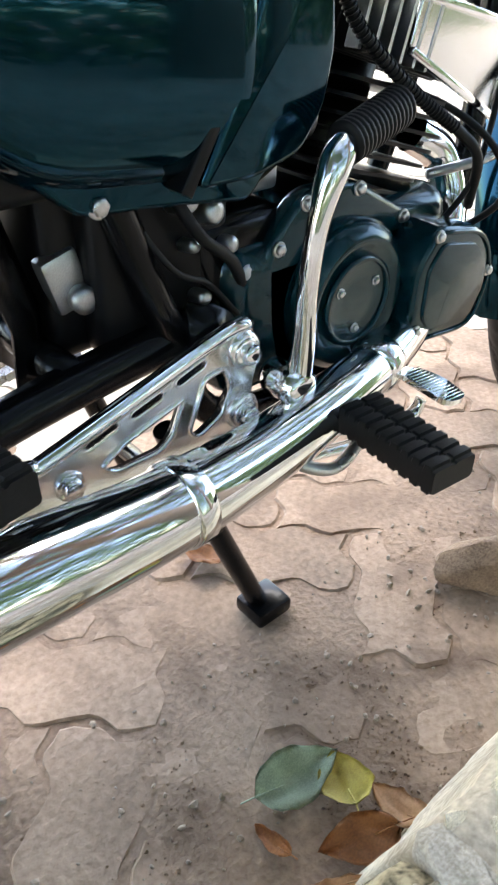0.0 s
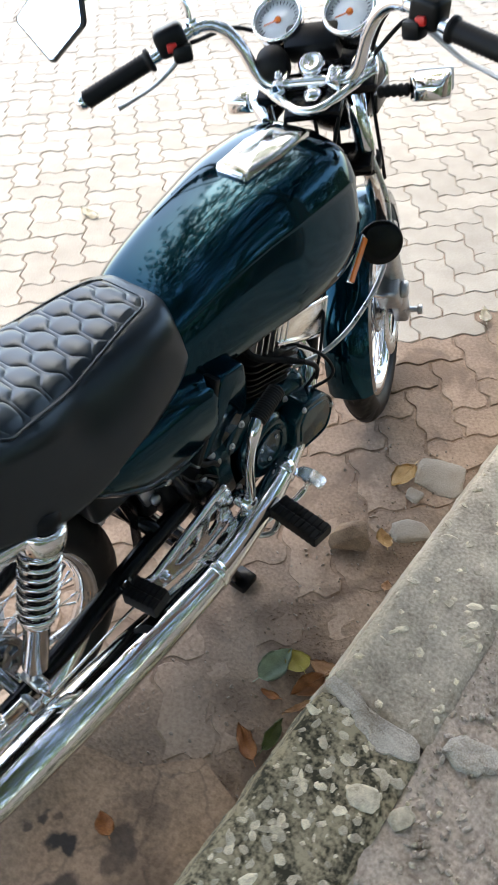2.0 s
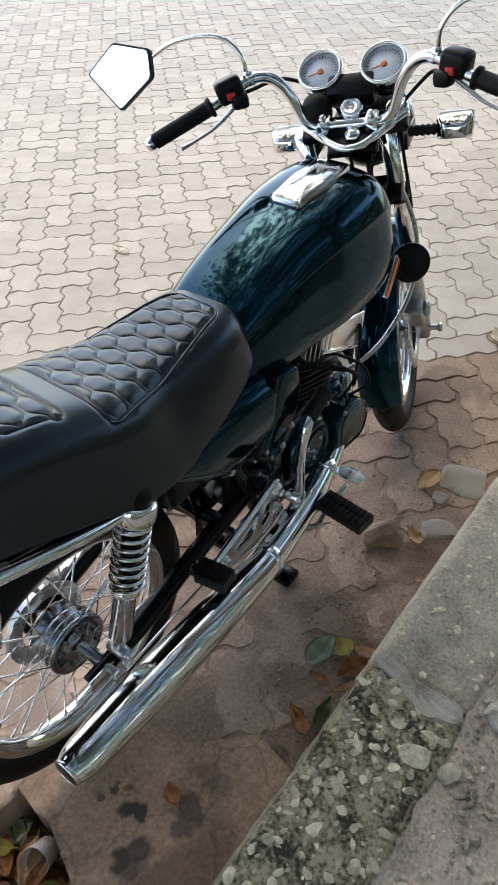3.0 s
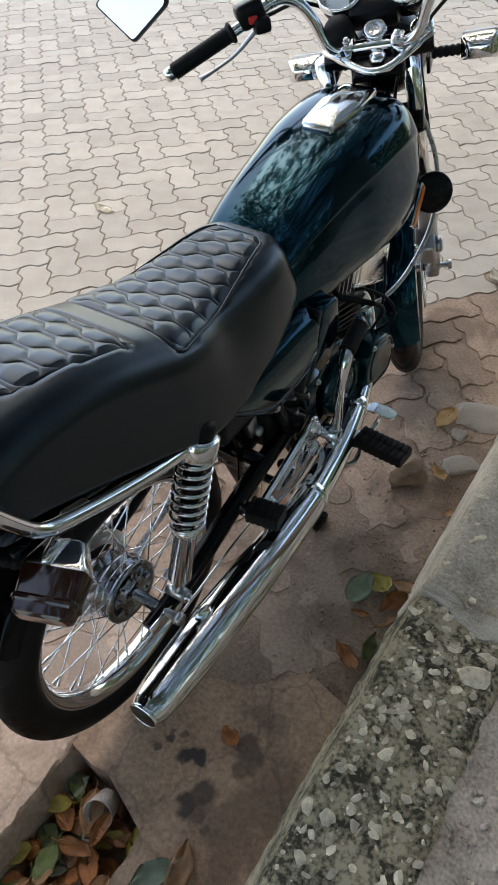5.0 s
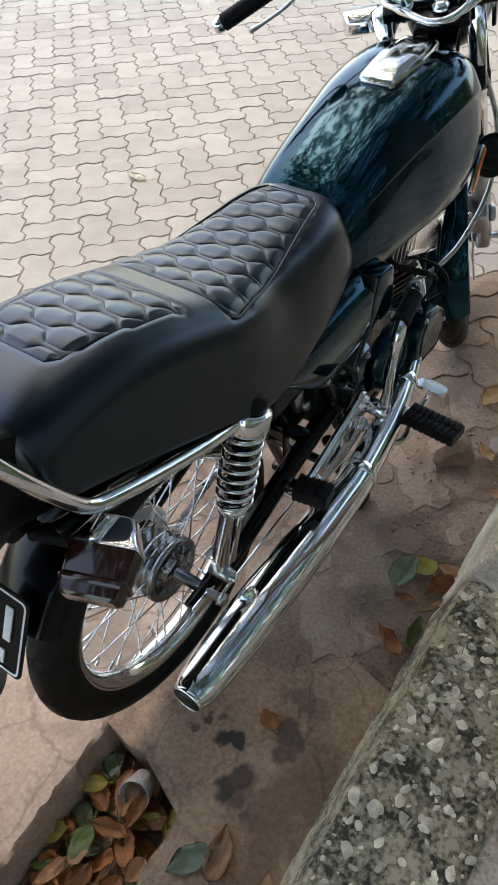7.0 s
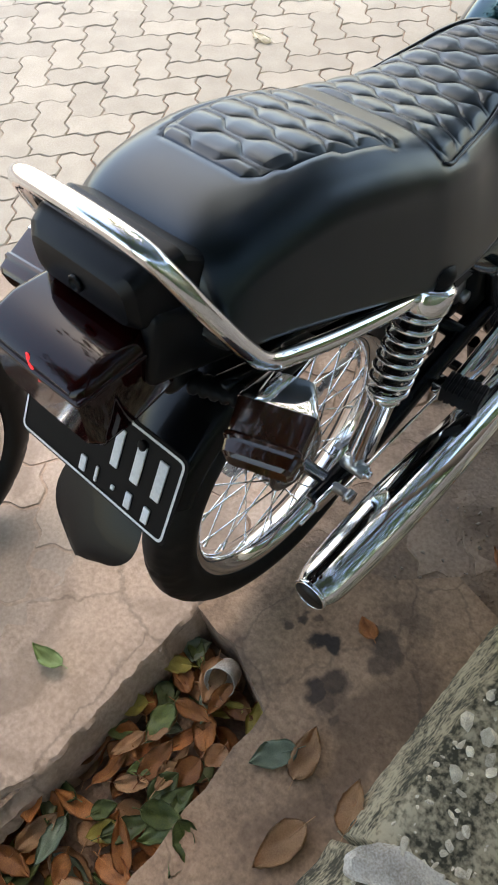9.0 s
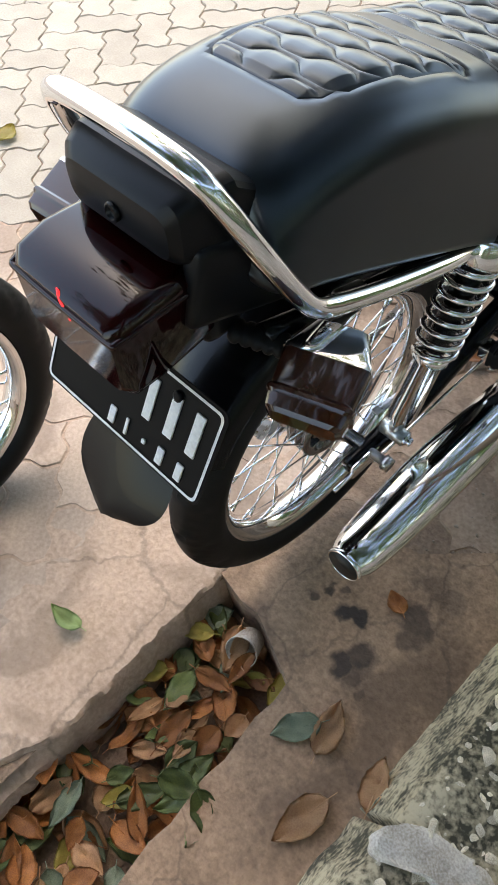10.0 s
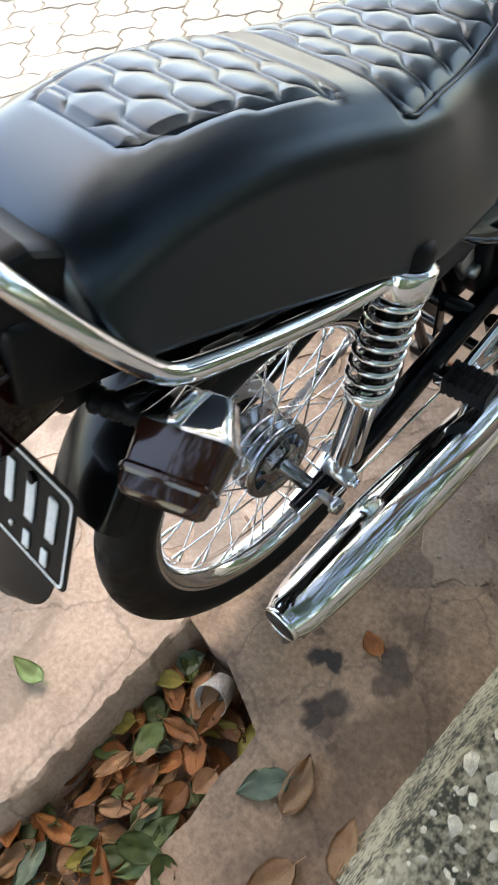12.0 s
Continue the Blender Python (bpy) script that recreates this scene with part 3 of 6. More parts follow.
for k, (p, q) in enumerate(zip(dense, dense[1:])):
    ang = math.degrees(math.atan2(q[1] - p[1], q[0] - p[0]))
    box(bm, (-0.065, (p[0] + q[0]) / 2, (p[1] + q[1]) / 2), (0.014 if k % 2 else 0.009, 0.0145, 0.009), 0, rot=(ang, 0, 0))
part("chain", bm, STEEL, bike, "oily steel drive chain", smooth=False)

# rear brake arm, rod and torque link
bm = B()
tube(bm, [(0.078, REAR[1] + 0.03, REAR[2] - 0.03), (0.085, REAR[1] + 0.045, REAR[2] - 0.1)], [0.009, 0.006], 10, 1, flat=0.5)
tube(bm, [(0.088, REAR[1] + 0.045, REAR[2] - 0.1), (0.1, 0.35, 0.29), (0.11, 0.6, 0.31)], 0.0032, 8)
part("brake_rod", bm, CHROME, bike, "chromed brake arm and rod")
bm = B()
tube(bm, [(0.07, REAR[1] + 0.05, REAR[2] + 0.02), (0.085, 0.3, 0.375)], 0.007, 8, 1, flat=0.5)
part("torque_link", bm, STEEL, bike)

# swing arm
bm = B()
for s in (-1, 1):
    tube(bm, [(s * 0.095, 0.075, 0.345), (s * 0.1, 0.2, 0.362), (s * 0.1, 0.4, 0.41), (s * 0.092, 0.6, 0.43)], [0.014, 0.019, 0.019, 0.021], 16)
tube(bm, [(-0.1, 0.47, 0.425), (0.1, 0.47, 0.425)], 0.016, 12, 1)
tube(bm, [(-0.12, 0.6, 0.43), (0.12, 0.6, 0.43)], 0.024, 16, 1)
part("swing_arm", bm, BLACK, bike, "gloss black swing arm")
for s in (-1, 1):
    bm = B()
    box(bm, (s * 0.108, 0.105, 0.347), (0.008, 0.07, 0.03), 0.003)
    tube(bm, [(s * 0.108, 0.03, 0.344), (s * 0.108, 0.075, 0.346)], 0.004, 8, 1)
    part("chain_adjuster", bm, CHROME, bike)


def shock(s):
    top, low = Vector((s * 0.133, 0.255, 0.732)), Vector((s * 0.124, 0.14, 0.405))
    d = (low - top).normalized()
    L = (low - top).length
    bm = B()
    lathe(bm, [(0.027, 0.016), (0.035, 0.018), (0.0365, 0.021), (0.0365, 0.049), (0.035, 0.053), (0.01, 0.056), (0.01, L * 0.55), (0.026, L * 0.56), (0.0265, L * 0.6), (0.021, L * 0.615), (0.021, L * 0.9), (0.012, L * 0.94), (0.012, L)], top, d, 24)
    body = part("shock_absorber", bm, CHROME, bike, "chromed shock absorber with open coil spring")
    bm = B()
    side = d.orthogonal().normalized()
    other = d.cross(side)
    pts = []
    for k in range(8 * 16 + 1):
        a = 2 * math.pi * k / 16
        pts.append(top + d * (0.05 + (L * 0.56 - 0.05) * k / (8 * 16)) + (side * math.cos(a) + other * math.sin(a)) * 0.0292)
    tube(bm, pts, 0.0042, 8, 1)
    part("spring", bm, CHROME, body, "bright coil spring")
    bm = B()
    lathe(bm, [(0.017, 0.054), (0.017, L * 0.55)], top, d, 16)
    part("damper_tube", bm, BLACK, body, "black damper tube")
    bm = B()
    lathe(bm, [(0.012, -0.012), (0.022, -0.01), (0.027, -0.002), (0.027, 0.02)], top, d, 20)
    part("top_bush", bm, RUBBER, body, "black rubber top bush")
    bm = B()
    tube(bm, [low + Vector((-0.02, 0, 0)), low + Vector((0.022, 0, 0))], 0.013, 14, 1)
    part("mounting_eye", bm, STEEL, body)
    bolt(body, low + Vector((s * 0.022, 0, 0)), (s, 0, 0), 0.008, 0.01, CHROME, name="nut")


shock(1)
shock(-1)

# exhaust
EXH = [(0.21, -0.068, 0.392), (0.21, -0.03, 0.39), (0.209, 0.1, 0.382), (0.207, 0.25, 0.368), (0.202, 0.42, 0.349), (0.197, 0.5, 0.342), (0.185, 0.6, 0.337), (0.168, 0.72, 0.342), (0.146, 0.82, 0.348), (0.113, 0.92, 0.375), (0.07, 1.0, 0.44), (0.045, 1.0, 0.5), (0.03, 0.96, 0.53)]
ERAD = [0.0265, 0.0365, 0.0435, 0.043, 0.038, 0.036, 0.033, 0.03, 0.026, 0.024, 0.022, 0.022, 0.022]
bm = B()
tube(bm, EXH, ERAD, 32, 8, caps=False)
exhaust = part("exhaust", bm, CHROME, bike, "long chromed exhaust pipe and silencer")
bm = B()
a, b = Vector(EXH[0]), Vector(EXH[2])
d = (b - a).normalized()
lathe(bm, [(0.0272, 0.004), (0.028, -0.001), (0.0268, -0.004), (0.0248, -0.004), (0.0243, 0.0)], a, d, 32, closed=True)
part("end_ring", bm, CHROME, exhaust)
bm = B()
lathe(bm, [(0.0247, -0.0036), (0.0228, 0.003), (0.0215, 0.009), (0.0145, 0.011), (0.0138, 0.002), (0.0122, 0.002), (0.0117, 0.1), (0.001, 0.11)], a, d, 32)
part("tail_cone", bm, PIPE_DARK, exhaust, "dark open silencer end")
bm = B()
c = Vector(EXH[5])
d = (Vector(EXH[4]) - Vector(EXH[6])).normalized()
lathe(bm, [(0.0365, -0.011), (0.039, -0.008), (0.039, 0.008), (0.0375, 0.011)], c, d, 32, closed=False)
part("joint_clamp", bm, CHROME, exhaust, "chrome clamp ring")
bm = B()
lathe(bm, [(0.027, -0.014), (0.031, -0.01), (0.031, 0.012), (0.028, 0.016)], (0.154, 0.79, 0.3455), (0.2, -1, -0.03), 28)
part("header_clamp", bm, CHROME, exhaust)

# cast foot-rest hangers: a chromed plate with slots, two large openings and raised rims
def slot(p, q, w):
    """A rounded slot between two points of (y, z)."""
    a = math.atan2(q[1] - p[1], q[0] - p[0])
    return [(c[0] + w / 2 * math.cos(a + b), c[1] + w / 2 * math.sin(a + b)) for c, b0 in ((p, 0.5), (q, -0.5)) for b in (math.pi * (b0 + k / 6) for k in range(7))]


HANGER = rounded([(0.378, 0.362), (0.383, 0.395), (0.403, 0.389), (0.42, 0.39), (0.595, 0.441), (0.622, 0.442), (0.637, 0.418), (0.626, 0.37), (0.638, 0.337), (0.585, 0.325), (0.53, 0.316), (0.42, 0.335), (0.392, 0.337)], 0.009)
OPENINGS = [rounded([(0.463, 0.361), (0.476, 0.35), (0.522, 0.35), (0.536, 0.361), (0.55, 0.394), (0.52, 0.385), (0.488, 0.376)], 0.006, 3),
            rounded([(0.572, 0.404), (0.594, 0.407), (0.602, 0.386), (0.592, 0.36), (0.564, 0.346), (0.553, 0.355)], 0.006, 3)]
SLOTS = [slot((0.455, 0.387), (0.48, 0.3945), 0.009), slot((0.5, 0.398), (0.525, 0.4055), 0.009), slot((0.546, 0.4115), (0.57, 0.419), 0.009)]
for s in (1, -1):
    hanger = thing("footrest_hanger", "", "")
    hanger.parent = bike
    bm = B()
    plate(bm, HANGER, s * 0.13, s * 0.138, 0, OPENINGS + SLOTS)
    part("hanger_plate", bm, GUARD, hanger, "bright cast plate with slots and openings", angle=30)
    bm = B()
    tube(bm, [(s * 0.137, 0.385, 0.394), (s * 0.138, 0.405, 0.389), (s * 0.138, 0.42, 0.391), (s * 0.138, 0.5, 0.414), (s * 0.138, 0.595, 0.441), (s * 0.137, 0.622, 0.441)], 0.0078, 14, 4)
    part("rim_bar", bm, CHROME, hanger, "rolled upper edge")
    bm = B()
    tube(bm, [(s * 0.138, 0.39, 0.338), (s * 0.138, 0.42, 0.336), (s * 0.138, 0.53, 0.318), (s * 0.138, 0.585, 0.327), (s * 0.138, 0.635, 0.338)], 0.005, 10, 4)
    part("bottom_bar", bm, CHROME, hanger)
    for o in OPENINGS:
        bm = B()
        tube(bm, [(s * 0.138, y, z) for y, z in o], 0.0028, 8, 1, closed=True)
        part("opening_rim", bm, CHROME, hanger)
    for o in SLOTS:
        bm = B()
        tube(bm, [(s * 0.138, y, z) for y, z in o], 0.0016, 6, 1, closed=True)
        part("slot_rim", bm, CHROME, hanger)
    for y, z in ((0.612, 0.421), (0.611, 0.358)):
        bm = B()
        lathe(bm, [(0.017, -0.012), (0.0185, 0.0), (0.0185, 0.006), (0.015, 0.01)], (s * 0.138, y, z), (s, 0, 0), 20)
        part("boss", bm, GUARD, hanger)
        bolt(hanger, (s * 0.147, y, z), (s, 0, 0), 0.01, 0.012, CHROME)
    bolt(hanger, (s * 0.138, 0.434, 0.358), (s, 0, 0), 0.01, 0.01, CHROME)


def ridged_rubber(a, b, w, h, n):
    """A foot-rest rubber from a to b with cross ridges."""
    bm = B()
    a, b = Vector(a), Vector(b)
    d = (b - a).normalized()
    side = d.cross(Vector((0, 0, 1))).normalized()
    up = side.cross(d)
    L = (b - a).length
    base = Matrix.Translation(a) @ Matrix((( d.x, side.x, up.x), (d.y, side.y, up.y), (d.z, side.z, up.z))).to_4x4()
    secs = []
    for k in range(n):
        for f, g in ((0.0, 0.0), (0.08, 1.0), (0.62, 1.0), (0.7, 0.0), (0.98, 0.0)):
            x = L * (k + f) / n
            e = 0.8 if (k == 0 and f == 0) else 1.0
            ww, hh = (w / 2) * e, (h / 2 - 0.003 + 0.003 * g) * e
            o = rounded([(-ww, -hh), (ww, -hh), (ww, hh), (0.0025, hh), (0.0015, hh - 0.002), (-0.0015, hh - 0.002), (-0.0025, hh), (-ww, hh)], 0.004, 2)
            secs.append([base @ Vector((x, y, z)) for y, z in o])
    loft(bm, secs)
    return bm


for s in (1, -1):
    bm = B()
    tube(bm, [(s * 0.15, 0.69, 0.335), (s * 0.2, 0.70, 0.343), (s * 0.31, 0.692, 0.346)], 0.008, 12)
    tube(bm, [(s * 0.17, 0.63, 0.335), (s * 0.195, 0.635, 0.315), (s * 0.215, 0.665, 0.305), (s * 0.212, 0.7, 0.318), (s * 0.202, 0.705, 0.335)], 0.0065, 10)
    box(bm, (s * 0.192, 0.7, 0.342), (0.03, 0.03, 0.03), 0.005)
    peg = part("footrest", bm, STEEL, bike, "folding front foot rest")
    part("rubber", ridged_rubber((s * 0.206, 0.702, 0.35), (s * 0.325, 0.69, 0.352), 0.05, 0.03, 9), RUBBER, peg, "ribbed black rubber", angle=30)
    bm = B()
    tube(bm, [(s * 0.132, 0.386, 0.38), (s * 0.14, 0.37, 0.41), (s * 0.15, 0.352, 0.424)], 0.009, 10, 4)
    box(bm, (s * 0.142, 0.352, 0.422), (0.03, 0.028, 0.026), 0.004)
    peg = part("passenger_footrest", bm, CHROME, bike, "passenger foot rest folded out")
    part("rubber", ridged_rubber((s * 0.145, 0.35, 0.43), (s * 0.212, 0.36, 0.43), 0.045, 0.034, 6), RUBBER, peg, angle=30)

# brake pedal
bm = B()
tube(bm, [(0.16, 0.6, 0.31), (0.18, 0.68, 0.295), (0.195, 0.76, 0.29), (0.204, 0.795, 0.305), (0.206, 0.805, 0.322)], [0.008, 0.008, 0.008, 0.008, 0.007], 10, flat=0.7)
pedal = part("brake_pedal", bm, CHROME, bike, "chromed rear brake pedal")
bm = B()
pts = rounded([(-0.034, -0.018), (0.034, -0.02), (0.036, 0.014), (0.0, 0.024), (-0.034, 0.014)], 0.014)
f = bm.faces.new([bm.verts.new((x, y, 0)) for x, y in pts])
r = bmesh.ops.extrude_face_region(bm, geom=[f])
bmesh.ops.translate(bm, verts=[v for v in r["geom"] if isinstance(v, bmesh.types.BMVert)], vec=(0, 0, 0.006))
bmesh.ops.recalc_face_normals(bm, faces=bm.faces[:])
part("pad", bm, CHROME, pedal, "ribbed chrome pad", angle=30, xf=pose(0.209, 0.815, 0.332, -8, 4, 0))
for k in range(14):
    bm = B()
    box(bm, (-0.029 + 0.0045 * k, 0, 0.0062), (0.0022, 0.03, 0.0016), 0.0004, 1)
    part("ridge", bm, CHROME, pedal, xf=pose(0.209, 0.815, 0.332, -8, 4, 0))

# centre stand
bm = B()
for s in (1, -1):
    tube(bm, [(s * 0.09, 0.56, 0.33), (s * 0.098, 0.61, 0.18), (s * 0.106, 0.672, 0.02)], 0.013, 12)
    box(bm, (s * 0.109, 0.68, 0.012), (0.05, 0.055, 0.024), 0.006)
tube(bm, [(-0.12, 0.6, 0.2), (0.12, 0.6, 0.2)], 0.011, 10, 1)
part("centre_stand", bm, BLACK, bike, "black steel centre stand resting on the ground")

# frame
bm = B()
for s in (1, -1):
    tube(bm, [(s * 0.03, 1.06, 0.83), (s * 0.05, 1.05, 0.6), (s * 0.075, 0.98, 0.36), (s * 0.085, 0.85, 0.31), (s * 0.1, 0.62, 0.33), (s * 0.1, 0.56, 0.45), (s * 0.1, 0.5, 0.6), (s * 0.11, 0.42, 0.66)], 0.015, 12)
    tube(bm, [(s * 0.04, 0.9, 0.74), (s * 0.09, 0.6, 0.69), (s * 0.12, 0.3, 0.7), (s * 0.125, 0.1, 0.75), (s * 0.1, -0.1, 0.79)], 0.013, 12)
tube(bm, [(0, 1.08, 0.83), (0, 0.85, 0.78), (0, 0.6, 0.72)], 0.022, 12)
tube(bm, [(0, 1.12, 0.79), (0, 1.075, 0.92)], 0.028, 16, 1)
part("frame", bm, BLACK, bike, "black tubular frame")
# inner mudguard and boxes, black to fill the dark gap behind the side panels
for name, yy, zz, sx, sy, sz in (("air_box", 0.46, 0.625, 0.2, 0.22, 0.12), ("battery_box", 0.575, 0.52, 0.18, 0.14, 0.2), ("inner_guard", 0.5, 0.53, 0.13, 0.05, 0.22)):
    bm = B()
    box(bm, (0, yy, zz), (sx, sy, sz), 0.015, 3)
    part(name, bm, PLASTIC, bike, "black box behind the side panel")
# rear brake plate details
for k in range(9):
    a = radians(40 * k)
    bm = B()
    box(bm, (0.0275, REAR[1] + 0.042 * math.cos(a), REAR[2] + 0.042 * math.sin(a)), (0.006, 0.018, 0.0045), 0.001, 1, rot=(40 * k, 0, 0))
    part("brake_plate_rib", bm, HUB, rear_wheel)
bm = B()
tube(bm, [(0.045, REAR[1] + 0.02, REAR[2] - 0.045), (0.058, REAR[1] + 0.028, REAR[2] - 0.06), (0.07, REAR[1] + 0.03, REAR[2] - 0.1)], [0.009, 0.007, 0.006], 10, flat=0.6)
part("brake_lever", bm, CHROME, bike, "chromed brake cam lever")
bolt(bike, (0.04, REAR[1] + 0.02, REAR[2] - 0.045), (1, 0, 0), 0.008, 0.014, CHROME, name="cam_nut")

# ---- seat ----
# rows: y, half width at the shoulder, half width at the hem, top, hem, crown
SEAT = [(-0.112, 0.064, 0.082, 0.908, 0.876), (-0.104, 0.096, 0.11, 0.932, 0.862), (-0.082, 0.113, 0.122, 0.952, 0.848), (-0.03, 0.12, 0.126, 0.965, 0.828), (0.05, 0.124, 0.13, 0.963, 0.794), (0.13, 0.128, 0.137, 0.944, 0.762),
        (0.2, 0.132, 0.145, 0.92, 0.735), (0.25, 0.136, 0.151, 0.901, 0.712), (0.31, 0.132, 0.151, 0.885, 0.702), (0.38, 0.117, 0.147, 0.875, 0.704), (0.46, 0.114, 0.139, 0.872, 0.718), (0.51, 0.113, 0.131, 0.873, 0.728), (0.545, 0.111, 0.125, 0.872, 0.74), (0.58, 0.105, 0.117, 0.869, 0.756), (0.604, 0.095, 0.106, 0.864, 0.775), (0.618, 0.082, 0.092, 0.857, 0.792), (0.627, 0.06, 0.07, 0.846, 0.806)]
SEAT_FINE = interp_rows(SEAT, 10)


def round_in(d, r):
    """How far a rounded corner draws the side in, d from the end."""
    return r - math.sqrt(max(0.0, r * r - (r - min(d, r)) ** 2)) if d < r else 0.0


def pad_rear(y):
    return 0.066 + 0.026 * (y + 0.008) / 0.208 - round_in(y + 0.008, 0.024) - round_in(0.2 - y, 0.016)


def pad_front(y):
    t = (y - 0.245) / 0.34
    return 0.124 - 0.068 * t - round_in(y - 0.245, 0.018) - round_in(0.585 - y, 0.03)


def seat_at(y):
    ys = [r[0] for r in SEAT_FINE]
    return [float(np.interp(y, ys, [r[k] for r in SEAT_FINE])) for k in range(1, 5)]


def seat_top(x, y):
    """Height of the seat's upper face."""
    ws, wh, zt, zb = seat_at(y)
    u = abs(x) / ws
    return zt - 0.05 * u ** 5


def seat_section(row):
    y, ws, wh, zt, zb = row
    half = []
    for k in range(19):
        x = ws * 0.98 * k / 18
        u = x / ws
        half.append((x, zt - 0.05 * u ** 5))
    for lo, hi, pad in ((-0.008, 0.2, pad_rear), (0.245, 0.585, pad_front)):
        if lo + 0.004 < y < hi - 0.004:
            half = [(x, z - 0.006 if x < pad(y) - 0.004 else z) for x, z in half]
    xs, zs = half[-1]
    for t in (0.08, 0.18, 0.32, 0.48, 0.65, 0.82, 0.95, 1.0):
        half.append((xs + (wh - xs) * (1 - (1 - t) ** 1.6), zs + (zb - zs) * t))
    half += [(wh - 0.006, zb - 0.006), (wh - 0.03, zb - 0.004)]
    return [(x, y, z) for x, z in half] + [(-x, y, z) for x, z in half[:0:-1]]


bm = B()
loft(bm, [seat_section(r) for r in SEAT_FINE])
seat = part("seat", bm, VINYL, bike, "black vinyl two-step seat with quilted panels", angle=60)


QW, QP, QR = 0.09, 0.0235, 0.0086


def seam_wave(x):
    """A clipped zigzag: long flats joined by short slants."""
    s = 2.6 * (4 * abs((x / QW) % 1.0 - 0.5) - 1)
    return s / (1 + s ** 4) ** 0.25


def quilt_height(px, py):
    """Puffed long hexagons lying across the seat, joined end to end by narrow flat bars."""
    w = seam_wave(px)
    mid = math.floor(py / QP + 0.5)
    for j in (mid - 1, mid, mid + 1):
        hi = (j + 0.5) * QP + QR * w * (1 if j % 2 else -1)
        lo = (j - 0.5) * QP + QR * w * (-1 if j % 2 else 1)
        if lo <= py <= hi:
            a, b = hi - py, py - lo
            width = max(1e-5, a + b)
            return (4 * a * b / width ** 2) ** 0.5 * (0.25 + 0.75 * (width / 0.041) ** 0.8)
    return 0.0


def quilt(name, y0, y1, half, seed):
    """A quilted insert lying in the seat's upper face; half(y) is its half width."""
    bm = B()
    ny, nx = int((y1 - y0) / 0.001), 200
    verts = []
    for j in range(ny + 1):
        y = y0 + (y1 - y0) * j / ny
        hw = half(y)
        row = []
        for i in range(nx + 1):
            x = hw * (2 * i / nx - 1)
            rim = min(1.0, (hw - abs(x)) / 0.004, (y - y0) / 0.004, (y1 - y) / 0.004)
            inner = max(0.0, min(1.0, (min(hw - abs(x), y - y0, y1 - y) - 0.003) / 0.011))
            h = -0.0035 + 0.0025 * rim + inner * 0.0045 * quilt_height(x, y + 0.008 if y < 0.22 else y - 0.25)
            row.append(bm.verts.new((x, y, seat_top(x, y) + h)))
        verts.append(row)
    for j in range(ny):
        for i in range(nx):
            bm.faces.new((verts[j][i], verts[j][i + 1], verts[j + 1][i + 1], verts[j + 1][i]))
    part(name, bm, VINYL, seat, "quilted black hexagon panel", angle=80)


quilt("rear_quilt", -0.008, 0.2, pad_rear, 1)
quilt("front_quilt", 0.245, 0.585, pad_front, 2)
for s in (1, -1):
    bm = B()
    tube(bm, [(s * pad_front(y), y, seat_top(pad_front(y), y) + 0.0005) for y in np.linspace(0.25, 0.58, 24)], 0.0022, 6, 2)
    part("piping", bm, VINYL, seat, "sewn piping")

# ---- fuel tank ----
# rows: y, half width, top, crease height, bottom
TANK = [(0.48, 0.05, 0.79, 0.77, 0.712), (0.5, 0.07, 0.805, 0.785, 0.706), (0.56, 0.098, 0.836, 0.806, 0.702), (0.62, 0.116, 0.872, 0.832, 0.7), (0.7, 0.127, 0.903, 0.855, 0.7), (0.8, 0.137, 0.933, 0.874, 0.702), (0.88, 0.148, 0.95, 0.886, 0.704), (0.96, 0.152, 0.958, 0.892, 0.708), (1.02, 0.15, 0.957, 0.892, 0.716), (1.06, 0.142, 0.947, 0.886, 0.732), (1.088, 0.122, 0.927, 0.873, 0.757), (1.1, 0.09, 0.903, 0.862, 0.787)]


def tank_section(row):
    y, w, zt, zs, zb = row
    h, d = zt - zs, zs - zb
    top = [(0, zt), (0.25 * w, zt - 0.02 * h), (0.5 * w, zt - 0.12 * h), (0.72 * w, zt - 0.42 * h), (0.88 * w, zs), (0.895 * w, zs - 0.05 * d)]
    b = max(0.0, min(1.0, (0.97 - y) / 0.3))
    low = [(0.895 * w, zs - 0.05 * d), ((0.9 + 0.025 * b) * w, zs - 0.12 * d), ((0.93 + 0.045 * b) * w, zs - 0.28 * d), ((0.985 + 0.008 * b) * w, zs - 0.55 * d), (w, zs - 0.75 * d), (0.975 * w, zs - 0.92 * d), (0.9 * w, zb), (0.4 * w, zb + 0.004)]
    half = [tuple(p) for p in curve_points(top, 3)][:-1] + [tuple(p) for p in curve_points(low, 3)]
    return [(x, y, z) for x, z in half] + [(-x, y, z) for x, z in half[:0:-1]]


bm = B()
loft(bm, [tank_section(r) for r in interp_rows(TANK, 8)])
tank = part("fuel_tank", bm, GREEN, bike, "glossy dark green metallic fuel tank", angle=70)
bm = B()
outline = rounded([(-0.034, -0.094), (0.034, -0.094), (0.046, 0.0), (0.036, 0.092), (-0.036, 0.092), (-0.046, 0.0)], 0.008)
rings = []
for dz, sc in ((-0.03, 1.0), (0.004, 1.0), (0.009, 0.97), (0.0125, 0.88), (0.0145, 0.8), (0.018, 0.5), (0.0195, 0.1)):
    rings.append([(x * sc, y * sc, dz) for x, y in outline])
loft(bm, rings)
part("filler_cap", bm, SATIN, tank, "chromed angular filler cap", xf=pose(0.008, 0.942, 0.951, 3, 0, 0), angle=25)
bm = B()
box(bm, (0.008, 0.853, 0.948), (0.056, 0.016, 0.008), 0.003, rot=(20, 0, 0))
